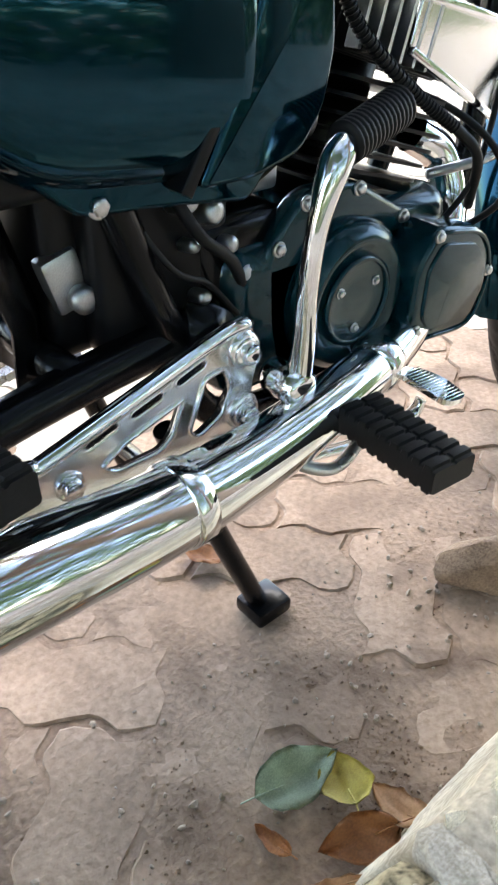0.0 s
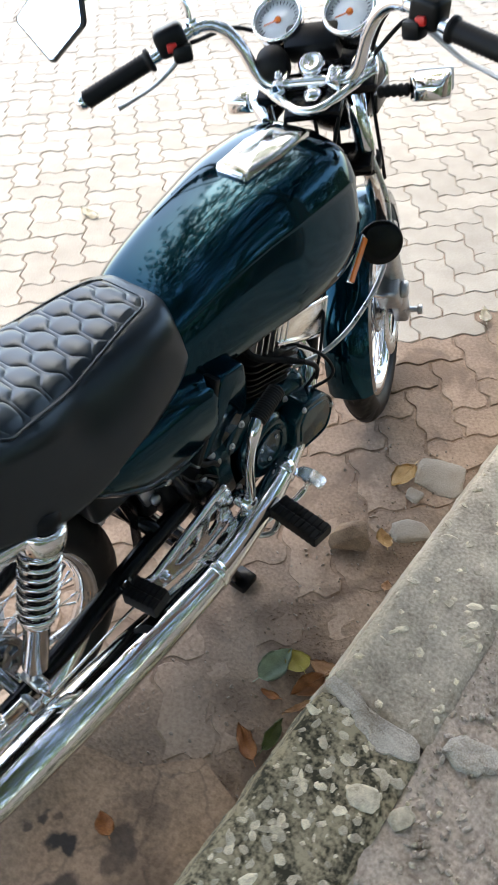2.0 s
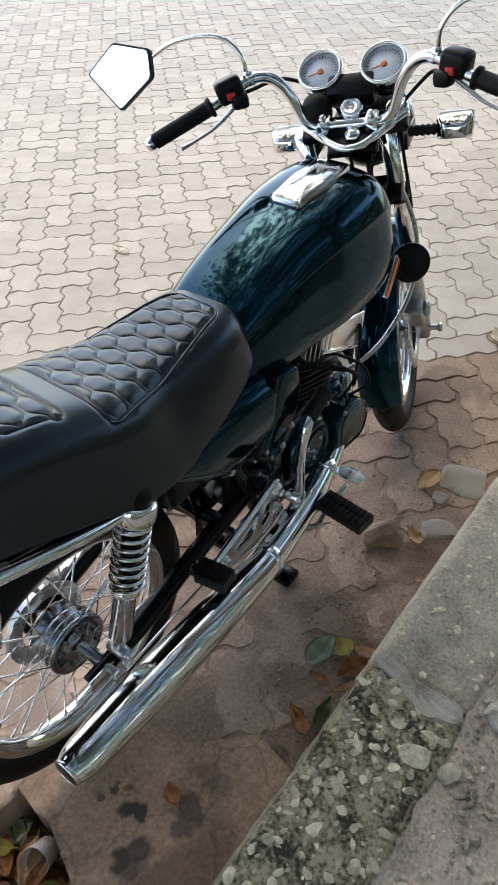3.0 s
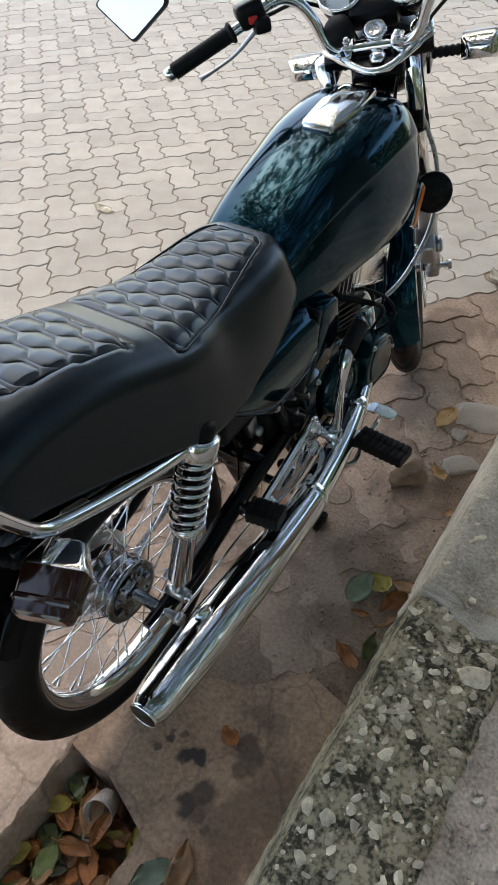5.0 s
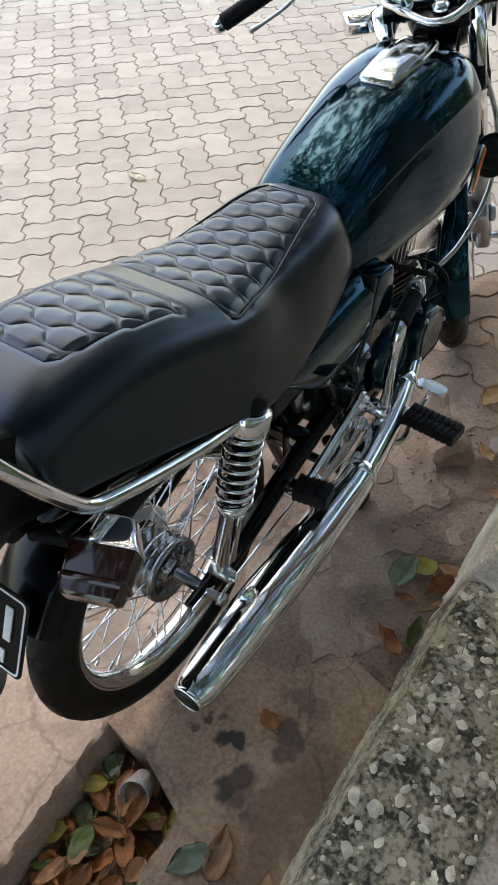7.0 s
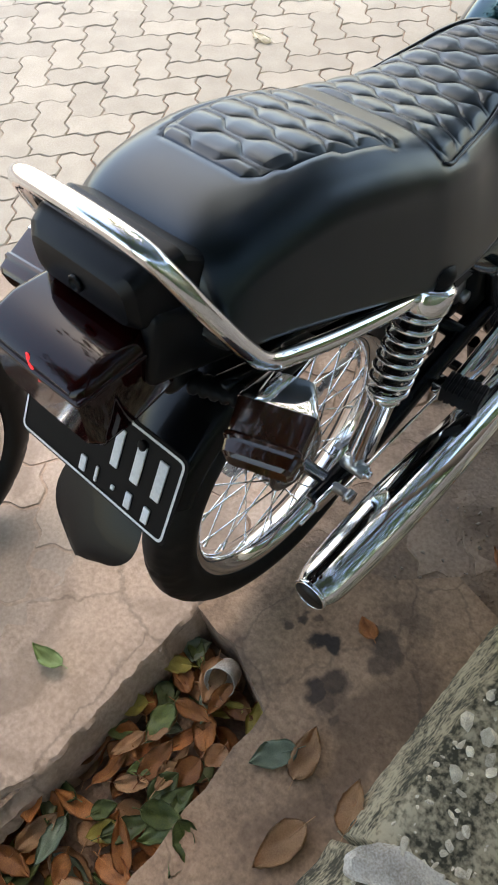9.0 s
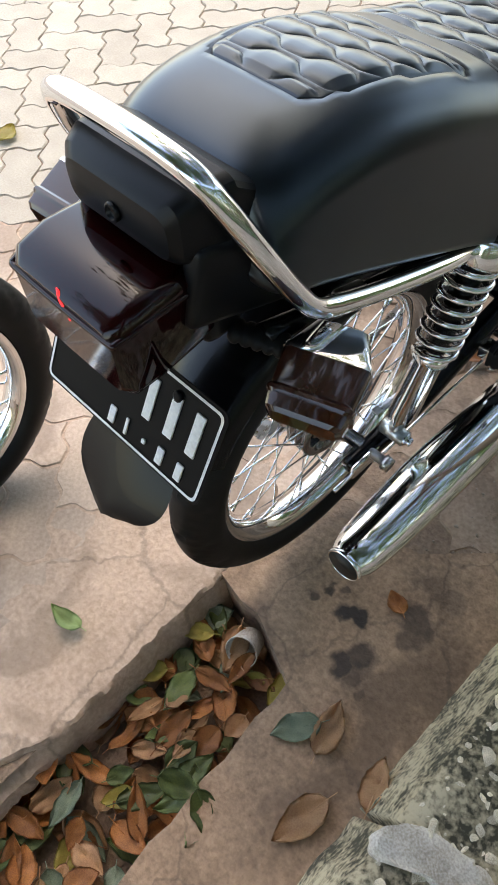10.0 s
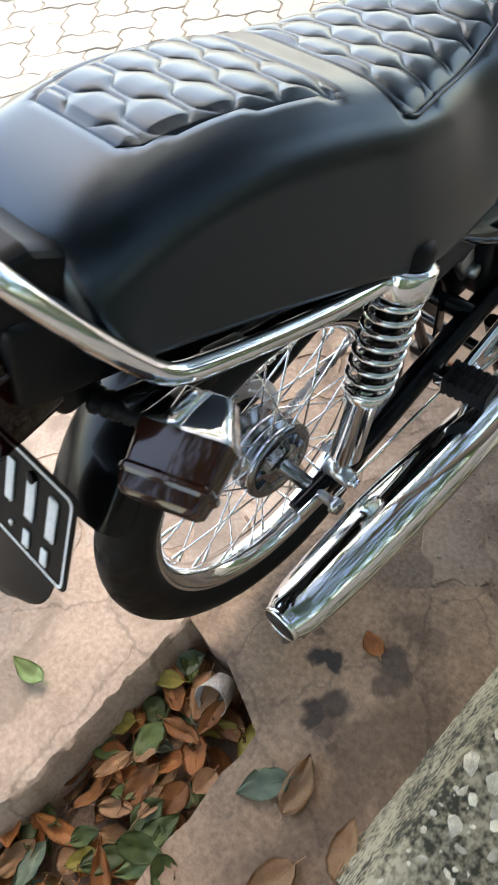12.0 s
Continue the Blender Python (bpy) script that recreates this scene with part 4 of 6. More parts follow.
part("lock_cover", bm, CHROME, tank)

# ---- side panels ----
def curved_band(line, w):
    """A narrow band along a curved line of (y, z) points."""
    fine = [Vector(p) for p in curve_points(line, 5)]
    left, right = [], []
    for k, p in enumerate(fine):
        d = (fine[min(k + 1, len(fine) - 1)] - fine[max(k - 1, 0)]).normalized() * (w / 2)
        left.append((p.x - d.y, p.y + d.x))
        right.append((p.x + d.y, p.y - d.x))
    return left + right[::-1]


def bulged(rows, x0, x1, bulge, s):
    """A curved cover from rows of (y, low, high): its outer face swells to the side."""
    secs = []
    n = len(rows) * 5 - 4
    fine = interp_rows(rows, 5)
    for k, (y, lo, hi) in enumerate(fine):
        e = math.sin(math.pi / 2 * min(1.0, (k + 0.6) / (n * 0.4))) ** 0.35 * (0.93 if k == n - 1 else 1.0)
        sec = []
        for q in range(11):
            t = q / 10
            sec.append((s * (x0 + (x1 - x0) * e * (1 - abs(2 * t - 1) ** 9) + bulge * e * (1 - (2 * t - 1.15) ** 2) * (1 if 0 < q < 10 else 0)), y, lo + (hi - lo) * t))
        secs.append(sec + [(s * (x0 - 0.01), y, hi), (s * (x0 - 0.01), y, lo)])
    return loft(B(), secs)


for s in (1, -1):
    bm = bulged([(0.3, 0.712, 0.722), (0.35, 0.665, 0.728), (0.41, 0.612, 0.731), (0.46, 0.58, 0.732), (0.53, 0.568, 0.731), (0.58, 0.566, 0.727), (0.62, 0.567, 0.72)], 0.115, 0.14, 0.009, s)
    panel = part("side_panel", bm, GREEN, bike, "dark green metallic side panel", angle=50)
    bm = B()
    plate(bm, curved_band([(0.556, 0.566), (0.59, 0.622), (0.612, 0.672), (0.626, 0.718)], 0.011), s * 0.1, s * 0.1455, 0.002)
    part("strap", bm, PLASTIC, panel, "black rubber strap")
    bm = B()
    plate(bm, rounded([(0.565, 0.568), (0.62, 0.567), (0.668, 0.578), (0.692, 0.61), (0.7, 0.65), (0.693, 0.712), (0.634, 0.72), (0.6, 0.63)], 0.012), s * 0.1, s * 0.1475, 0.006)
    part("front_cover", bm, GREEN, panel, "green cover in front of the strap")
    bm = B()
    plate(bm, rounded([(0.42, 0.615), (0.48, 0.56), (0.56, 0.552), (0.635, 0.541), (0.664, 0.575), (0.55, 0.6)], 0.012), s * 0.1, s * 0.124, 0.005)
    part("lower_skirt", bm, GREEN, panel, "green lower edge of the side panel")
    bolt(panel, (s * 0.122, 0.496, 0.566), (s, 0, 0), 0.007, 0.006)

# ---- engine ----
bm = B()
box(bm, (0, 0.785, 0.415), (0.22, 0.33, 0.16), 0.03, 4)
engine = part("engine", bm, GREEN_CASE, bike, "green painted engine with black finned cylinder", angle=50)
for s in (1, -1):
    bm = B()
    lathe(bm, [(0.079, 0.0), (0.079, 0.02), (0.074, 0.03), (0.066, 0.036), (0.061, 0.038), (0.056, 0.034), (0.02, 0.034), (0.001, 0.034)], (s * 0.1, 0.77, 0.417), (s, 0, 0), 48)
    cover = part("clutch_cover", bm, GREEN_CASE, engine, "round green clutch cover with raised rim", angle=45)
    bm = B()
    plate(bm, rounded([(0.685, 0.335), (0.85, 0.335), (0.87, 0.48), (0.78, 0.53), (0.71, 0.53), (0.665, 0.48), (0.668, 0.41)], 0.02), s * 0.085, s * 0.11, 0.008)
    part("side_cover", bm, GREEN_CASE, engine)
    bm = B()
    plate(bm, rounded([(0.834, 0.375), (0.857, 0.346), (0.95, 0.34), (0.974, 0.385), (0.97, 0.425), (0.938, 0.462), (0.865, 0.478), (0.836, 0.442)], 0.014), s * 0.085, s * 0.157, 0.008)
    pump = part("oil_pump_cover", bm, GREEN_CASE, engine, "angular green oil pump cover", angle=30)
    bm = B()
    plate(bm, rounded([(0.85, 0.38), (0.867, 0.36), (0.942, 0.355), (0.96, 0.388), (0.956, 0.42), (0.93, 0.447), (0.87, 0.46), (0.85, 0.435)], 0.01), s * 0.154, s * 0.1605, 0.003)
    part("raised_face", bm, GREEN_CASE, pump, angle=30)
    bm = B()
    tube(bm, [(s * 0.157, 0.86, 0.352), (s * 0.157, 0.944, 0.346), (s * 0.157, 0.967, 0.386), (s * 0.157, 0.963, 0.424), (s * 0.157, 0.934, 0.456), (s * 0.157, 0.868, 0.471)], 0.0025, 6, 4)
    part("rim", bm, GREEN_CASE, pump)
    for y, z in ((0.862, 0.468), (0.966, 0.405), (0.846, 0.366)):
        bolt(pump, (s * 0.157, y, z), (s, 0, 0), 0.005, 0.005, name="screw")
    for y, z in ((0.682, 0.485), (0.715, 0.52), (0.785, 0.52), (0.858, 0.478), (0.694, 0.35), (0.77, 0.342)):
        bolt(engine, (s * 0.11, y, z), (s, 0, 0), 0.0055, 0.006, name="case_screw")
    bm = B()
    lathe(bm, [(0.046, 0.03), (0.047, 0.037), (0.042, 0.039), (0.041, 0.033)], (s * 0.1, 0.77, 0.417), (s, 0, 0), 40, closed=True)
    part("rim", bm, GREEN_CASE, cover)
    for k in range(3):
        a = radians(30 + 120 * k)
        bolt(cover, (s * 0.134, 0.77 + 0.03 * math.cos(a), 0.417 + 0.03 * math.sin(a)), (s, 0, 0), 0.004, 0.004, name="screw")
# cylinder and head fins, inclined forwards
LEANF = pose(0, 0.82, 0.5, -16, 0, 0)
bm = B()
lathe(bm, [(0.045, -0.03), (0.045, 0.12)], (0, 0, 0), (0, 0, 1), 28)
part("cylinder", bm, PLASTIC, engine, "black cylinder", xf=LEANF)
for k in range(7):
    bm = B()
    w = 0.088 + 0.012 * min(k, 4) / 4
    f = rounded([(-w, -w * 0.8), (w, -w * 0.8), (w, w * 0.95), (-w, w * 0.95)], 0.025)
    bm.faces.new([bm.verts.new((x, y, 0)) for x, y in f])
    r = bmesh.ops.extrude_face_region(bm, geom=bm.faces[:])
    bmesh.ops.translate(bm, verts=[v for v in r["geom"] if isinstance(v, bmesh.types.BMVert)], vec=(0, 0, 0.0035))
    bmesh.ops.recalc_face_normals(bm, faces=bm.faces[:])
    part("fin", bm, PLASTIC, engine, xf=LEANF @ pose(0, 0, 0.005 + 0.0155 * k))
for k in range(10):
    bm = B()
    x = -0.09 + 0.02 * k
    h = 0.04 + 0.022 * (1 - abs(x) / 0.1)
    plate(bm, rounded([(-0.085, 0.0), (0.085, 0.0), (0.075, h), (-0.075, h)], 0.012), x - 0.0016, x + 0.0016, 0)
    part("head_fin", bm, PLASTIC, engine, xf=LEANF @ pose(0, 0, 0.118))
for k in range(6):
    bm = B()
    plate(bm, rounded([(0.0, 0.0), (0.004, 0.0), (0.004, 0.06), (0.0, 0.06)], 0.001), 0.088, 0.104, 0)
    part("head_side_fin", bm, ALU, engine, xf=LEANF @ pose(0, -0.085 + 0.02 * k, 0.12))
bm = B()
plate(bm, rounded([(0.844, 0.632), (0.856, 0.676), (1.014, 0.642), (0.998, 0.553)], 0.006), 0.098, 0.103, 0.002)
guard = part("head_guard", bm, GUARD, engine, "bright metal guard plate beside the cylinder head")
for p, q in (((0.846, 0.63), (0.998, 0.555)), ((0.856, 0.674), (1.014, 0.64)), ((1.013, 0.64), (0.999, 0.556))):
    bm = B()
    strip(bm, p, q, 0.008, 0.1, 0.1075)
    part("rim", bm, CHROME, guard)
bm = B()
tube(bm, [(0.12, 0.96, 0.47), (0.14, 0.93, 0.53), (0.13, 0.9, 0.56), (0.115, 0.84, 0.6), (0.11, 0.76, 0.66), (0.1, 0.735, 0.72)], 0.0055, 8)
for k in range(46):
    t = k / 45
    p = curve_points([(0.13, 0.9, 0.56), (0.115, 0.84, 0.6), (0.11, 0.76, 0.66), (0.1, 0.735, 0.72)], 15)[k]
    q = curve_points([(0.13, 0.9, 0.56), (0.115, 0.84, 0.6), (0.11, 0.76, 0.66), (0.1, 0.735, 0.72)], 15)[max(0, k - 1)]
    if k:
        lathe(bm, [(0.0062, -0.001), (0.0072, 0), (0.0062, 0.001)], p, Vector(p) - Vector(q), 8)
part("spiral_cable", bm, RUBBER, bike, "black spiral-wrapped cable")
single("cable", RUBBER, bike, "thin black oil hose", [(0.115, 0.955, 0.44), (0.148, 0.972, 0.475), (0.15, 0.975, 0.505), (0.13, 0.955, 0.545), (0.09, 0.91, 0.58), (0.05, 0.84, 0.6)], 0.004)
single("cable", RUBBER, bike, "thin black control cable", [(0.11, 0.92, 0.45), (0.128, 0.945, 0.5), (0.118, 0.98, 0.56), (0.095, 1.02, 0.64), (0.06, 1.07, 0.76), (0.03, 1.08, 0.86)], 0.0035)
bm = B()
tube(bm, [(0.08, 0.93, 0.5), (0.12, 1.0, 0.52), (0.14, 1.08, 0.56), (0.145, 1.17, 0.64), (0.12, 1.21, 0.76), (0.06, 1.19, 0.9)], 0.0055, 10)
part("grey_cable", bm, STEEL, bike, "grey sheathed cable to the fork")
# carburettor and clutter behind the cylinder
bm = B()
tube(bm, [(0.05, 0.62, 0.585), (0.05, 0.76, 0.58)], [0.028, 0.024], 18, 1)
lathe(bm, [(0.022, 0), (0.024, 0.004), (0.024, 0.09), (0.02, 0.1)], (0.055, 0.68, 0.55), (0, 0, 1), 18)
box(bm, (0.055, 0.68, 0.545), (0.05, 0.055, 0.035), 0.006)
part("carburettor", bm, ALU, engine, "cast aluminium carburettor")
single("breather_hose", RUBBER, engine, "black breather hose", [(0.07, 0.64, 0.53), (0.11, 0.66, 0.56), (0.125, 0.685, 0.6), (0.11, 0.7, 0.66)], 0.006)
# Black block added to keep the gap behind the engine dark.
bm = B()
box(bm, (0, 0.655, 0.46), (0.19, 0.11, 0.12), 0.02, 3)
part("gearbox", bm, BLACK, engine, "black block behind the green crankcase")
bm = B()
tube(bm, [(0.06, 0.615, 0.565), (0.088, 0.64, 0.572), (0.092, 0.69, 0.582), (0.06, 0.74, 0.59)], [0.02, 0.019, 0.018, 0.02], 16, 5)
lathe(bm, [(0.021, -0.004), (0.025, -0.003), (0.025, 0.003), (0.021, 0.004)], (0.09, 0.66, 0.576), (0, 1, 0.15), 18)
part("intake_pipe", bm, ALU, engine, "cast aluminium intake pipe")
for y, z, r in ((0.585, 0.548, 0.013), (0.612, 0.532, 0.011), (0.63, 0.5, 0.008), (0.59, 0.508, 0.006), (0.648, 0.47, 0.009), (0.6, 0.46, 0.007)):
    bm = B()
    lathe(bm, [(r, -0.02), (r, 0.004), (r * 0.8, 0.008), (r * 0.4, 0.009)], (0.1, y, z), (1, 0.1, 0.15), 14)
    part("fitting", bm, ALU, engine)
single("fuel_hose", RUBBER, engine, "black fuel hose", [(0.1, 0.57, 0.56), (0.115, 0.59, 0.52), (0.112, 0.625, 0.49), (0.1, 0.65, 0.45)], 0.0055)
single("wire", RUBBER, engine, "thin black wire", [(0.1, 0.53, 0.55), (0.118, 0.56, 0.5), (0.11, 0.6, 0.475), (0.105, 0.64, 0.43)], 0.0028)
bm = B()
box(bm, (0.06, 0.492, 0.492), (0.02, 0.034, 0.05), 0.005, rot=(15, 0, 0))
lathe(bm, [(0.012, 0), (0.012, 0.012), (0.006, 0.014)], (0.068, 0.5, 0.478), (1, 0, 0), 14)
part("brake_switch", bm, ALU, bike, "bright rear brake switch in a bracket")
# kick starter
bm = B()
tube(bm, [(0.167, 0.66, 0.388), (0.173, 0.657, 0.43), (0.176, 0.654, 0.475), (0.177, 0.66, 0.53), (0.175, 0.676, 0.572), (0.17, 0.694, 0.588)], [0.0125, 0.0105, 0.0095, 0.0095, 0.0135, 0.0125], 14)
lathe(bm, [(0.017, -0.03), (0.0185, -0.026), (0.0185, 0.012), (0.013, 0.016)], (0.165, 0.655, 0.378), (1, 0, 0), 18)
kick = part("kick_starter", bm, CHROME, bike, "chromed kick starter lever folded in")
bm = B()
a, b = Vector((0.171, 0.69, 0.587)), Vector((0.162, 0.764, 0.604))
prof = [(0.012, 0)]
L = (b - a).length
for k in range(14):
    prof += [(0.0178, L * (k + 0.1) / 14), (0.0178, L * (k + 0.6) / 14), (0.016, L * (k + 0.65) / 14), (0.016, L * (k + 0.95) / 14)]
lathe(bm, prof + [(0.008, L + 0.002)], a, b - a, 18)
part("rubber", bm, RUBBER, kick, "ribbed black rubber grip")

# ---- tail ----
bm = B()
pts = []
for k in range(22):
    a = radians(50 + 95 * k / 21)
    pts.append((REAR[1] + 0.345 * math.cos(a), REAR[2] + 0.0 + 0.345 * math.sin(a) + 0.02))
pts = [(0.47, 0.38), (0.475, 0.47), (0.455, 0.55), (0.41, 0.615)] + pts[3:]
secs = []
for y, z in pts:
    a = math.atan2(z - REAR[2], y - REAR[1])
    n = (math.cos(a), math.sin(a))
    prof = [(-0.062, -0.035), (-0.06, -0.012), (-0.045, 0.0), (0, 0.006), (0.045, 0.0), (0.06, -0.012), (0.062, -0.035), (0.058, -0.035), (0.056, -0.014), (0.043, -0.004), (0, 0.002), (-0.043, -0.004), (-0.056, -0.014), (-0.058, -0.035)]
    secs.append([(x, y + n[0] * d, z + n[1] * d) for x, d in prof])
loft(bm, secs)
rear_fender = part("rear_mudguard", bm, BLACK, bike, "black rear mudguard", angle=50)
bm = B()
secs = []
for t, w in ((0, 0.06), (0.2, 0.067), (0.4, 0.072), (0.52, 0.073), (0.62, 0.071), (0.7, 0.067), (0.77, 0.061), (0.83, 0.053), (0.88, 0.044), (0.92, 0.032), (0.945, 0.012)):
    y, z = -0.2 - 0.078 * t, 0.665 - 0.1 * t
    secs.append([(x + 0.012, yy, zz) for x, yy, zz in ((-w, y, z), (-w * 0.5, y - 0.008, z), (0, y - 0.011, z), (w * 0.5, y - 0.008, z), (w, y, z), (w * 0.5, y - 0.002, z - 0.004), (0, y - 0.005, z - 0.004), (-w * 0.5, y - 0.002, z - 0.004))])
loft(bm, secs)
part("mud_flap", bm, BLACK, rear_fender, "glossy black rubber mud flap with rounded end", angle=50)
# tail cover between the seat and the lamp
bm = B()
secs = []
for y, w, z0, z1 in ((-0.172, 0.05, 0.913, 0.937), (-0.17, 0.064, 0.905, 0.948), (-0.162, 0.072, 0.899, 0.957), (-0.146, 0.077, 0.895, 0.964), (-0.11, 0.082, 0.886, 0.963), (-0.06, 0.075, 0.87, 0.925)):
    secs.append([(x + 0.006, y, z) for x, z in rounded([(-w, z0), (-w, z1), (w, z1), (w, z0)], 0.016, 4)])
loft(bm, secs)
tail_cover = part("tail_cover", bm, PLASTIC, bike, "matt black tail cover", angle=25)
for x in (-0.044, 0.056):
    bm = B()
    lathe(bm, [(0.005, 0), (0.005, 0.002), (0.003, 0.003)], (x, -0.128, 0.9635), (0, 0, 1), 12)
    part("screw", bm, PLASTIC, tail_cover)
bm = B()
lathe(bm, [(0.009, 0), (0.009, 0.004), (0.006, 0.006), (0.006, 0.002), (0.001, 0.002)], (0.006, -0.171, 0.925), (0, -1, 0.1), 12)
part("seat_lock", bm, PLASTIC, tail_cover)
bm = B()
box(bm, (0.082, -0.1, 0.862), (0.026, 0.13, 0.085), 0.01, 3, rot=(-14, 0, -8))
box(bm, (-0.07, -0.1, 0.862), (0.026, 0.13, 0.085), 0.01, 3, rot=(-14, 0, 8))
box(bm, (0.006, -0.08, 0.87), (0.14, 0.06, 0.05), 0.008)
part("tail_skirt", bm, PLASTIC, tail_cover, "black skirt under the tail cover")
# grab rail
RAIL = [(0.132, 0.23, 0.707), (0.137, 0.15, 0.735), (0.137, 0.05, 0.772), (0.136, -0.03, 0.806), (0.133, -0.064, 0.824), (0.127, -0.086, 0.854), (0.116, -0.115, 0.91), (0.1, -0.138, 0.96), (0.074, -0.15, 0.988), (0.0, -0.154, 0.996)]
bm = B()
tube(bm, RAIL + [(-x, y, z) for x, y, z in RAIL[-2::-1]], 0.0105, 16, 6)
rail = part("grab_rail", bm, CHROME, bike, "chromed tubular grab rail round the seat")
for s in (1, -1):
    bm = B()
    box(bm, (s * 0.122, 0.0, 0.784), (0.02, 0.045, 0.018), 0.003, rot=(-18, 0, 0))
    part("rail_bracket", bm, STEEL, rail)
# tail lamp
bm = B()
secs = []
for y, w, z0, z1 in ((-0.12, 0.066, 0.795, 0.88), (-0.16, 0.075, 0.8, 0.893), (-0.2, 0.077, 0.798, 0.893), (-0.23, 0.075, 0.795, 0.887), (-0.241, 0.067, 0.803, 0.876)):
    o = rounded([(-w, z0), (w, z0), (w * 1.02, z1 - 0.012), (w * 0.9, z1), (-w * 0.9, z1), (-w * 1.02, z1 - 0.012)], 0.01, 3)
    secs.append([(x, y, z) for x, z in o])
loft(bm, secs)
lamp = part("tail_lamp", bm, RED, bike, "large dark red tail lamp lens", angle=40)
bm = B()
tube(bm, [(s * x, y, z) for s, x, y, z in ((-1, 0.074, -0.125, 0.87), (-1, 0.077, -0.2, 0.875), (-1, 0.072, -0.234, 0.869), (-1, 0.058, -0.2405, 0.866), (1, 0.058, -0.2405, 0.866), (1, 0.072, -0.234, 0.869), (1, 0.077, -0.2, 0.875), (1, 0.074, -0.125, 0.87))], 0.0034, 10, 5)
part("lens_rim", bm, RED, lamp)
# Emissive streak painted in for the red glint on the lens.
RED_GLINT = bpy.data.materials.new("red_glint")
RED_GLINT.use_nodes = True
RED_GLINT.node_tree.nodes["Principled BSDF"].inputs["Base Color"].default_value = (0.3, 0.01, 0.01, 1)
RED_GLINT.node_tree.nodes["Principled BSDF"].inputs["Emission Color"].default_value = (1, 0.02, 0.03, 1)
RED_GLINT.node_tree.nodes["Principled BSDF"].inputs["Emission Strength"].default_value = 0.5
bm = B()
lathe(bm, [(0.0005, -0.012), (0.0022, -0.006), (0.0026, 0.0), (0.0018, 0.008), (0.0005, 0.018)], (0.004, -0.2395, 0.872), (0.35, -0.1, -0.6), 8)
part("glint_streak", bm, RED_GLINT, lamp, "small glowing red glint on the lens")
bm = B()
box(bm, (0, -0.118, 0.83), (0.14, 0.05, 0.1), 0.012, 3)
part("lamp_base", bm, PLASTIC, lamp)
# number plate, its marks as plain bars
PLATE_M = pose(0.0185, -0.209, 0.733, 60.5, 0, 0) @ Matrix.Scale(1.03, 4)
bm = B()
f = rounded([(-0.119, -0.0545), (0.119, -0.0545), (0.119, 0.0545), (-0.119, 0.0545)], 0.01)
bm.faces.new([bm.verts.new((x, y, 0)) for x, y in f])
r = bmesh.ops.extrude_face_region(bm, geom=bm.faces[:])
bmesh.ops.translate(bm, verts=[v for v in r["geom"] if isinstance(v, bmesh.types.BMVert)], vec=(0, 0, 0.002))
bmesh.ops.recalc_face_normals(bm, faces=bm.faces[:])
number_plate = part("number_plate", bm, PLATE_B, bike, "black number plate with white border and plain white bars", xf=PLATE_M)
bm = B()
o1 = rounded([(-0.116, -0.0515), (0.116, -0.0515), (0.116, 0.0515), (-0.116, 0.0515)], 0.009)
o2 = rounded([(-0.113, -0.0485), (0.113, -0.0485), (0.113, 0.0485), (-0.113, 0.0485)], 0.007)
v1, v2 = [bm.verts.new((x, y, 0.0032)) for x, y in o1], [bm.verts.new((x, y, 0.0032)) for x, y in o2]
for k in range(len(v1)):
    bm.faces.new((v1[k], v1[(k + 1) % len(v1)], v2[(k + 1) % len(v1)], v2[k]))
part("border", bm, PLATE_W, number_plate, "white border", smooth=False, xf=PLATE_M)
for x, y, w, h in ((0.03, 0.013, 0.011, 0.046), (0.061, 0.013, 0.012, 0.046), (0.092, 0.013, 0.012, 0.046), (-0.012, -0.034, 0.009, 0.019), (0.01, -0.034, 0.004, 0.019), (0.036, -0.034, 0.005, 0.005), (0.06, -0.034, 0.009, 0.019), (0.087, -0.034, 0.009, 0.019)):
    bm = B()
    box(bm, (x, y, 0.0032), (w, h, 0.0022), 0.0006)
    part("bar", bm, PLATE_W, number_plate, xf=PLATE_M)
for x in (-0.06, 0.06):
    bm = B()
    lathe(bm, [(0.006, 0), (0.006, 0.003), (0.003, 0.004)], (x, 0.036, 0.002), (0, 0, 1), 10)
    part("screw", bm, PLATE_B, number_plate, xf=PLATE_M)


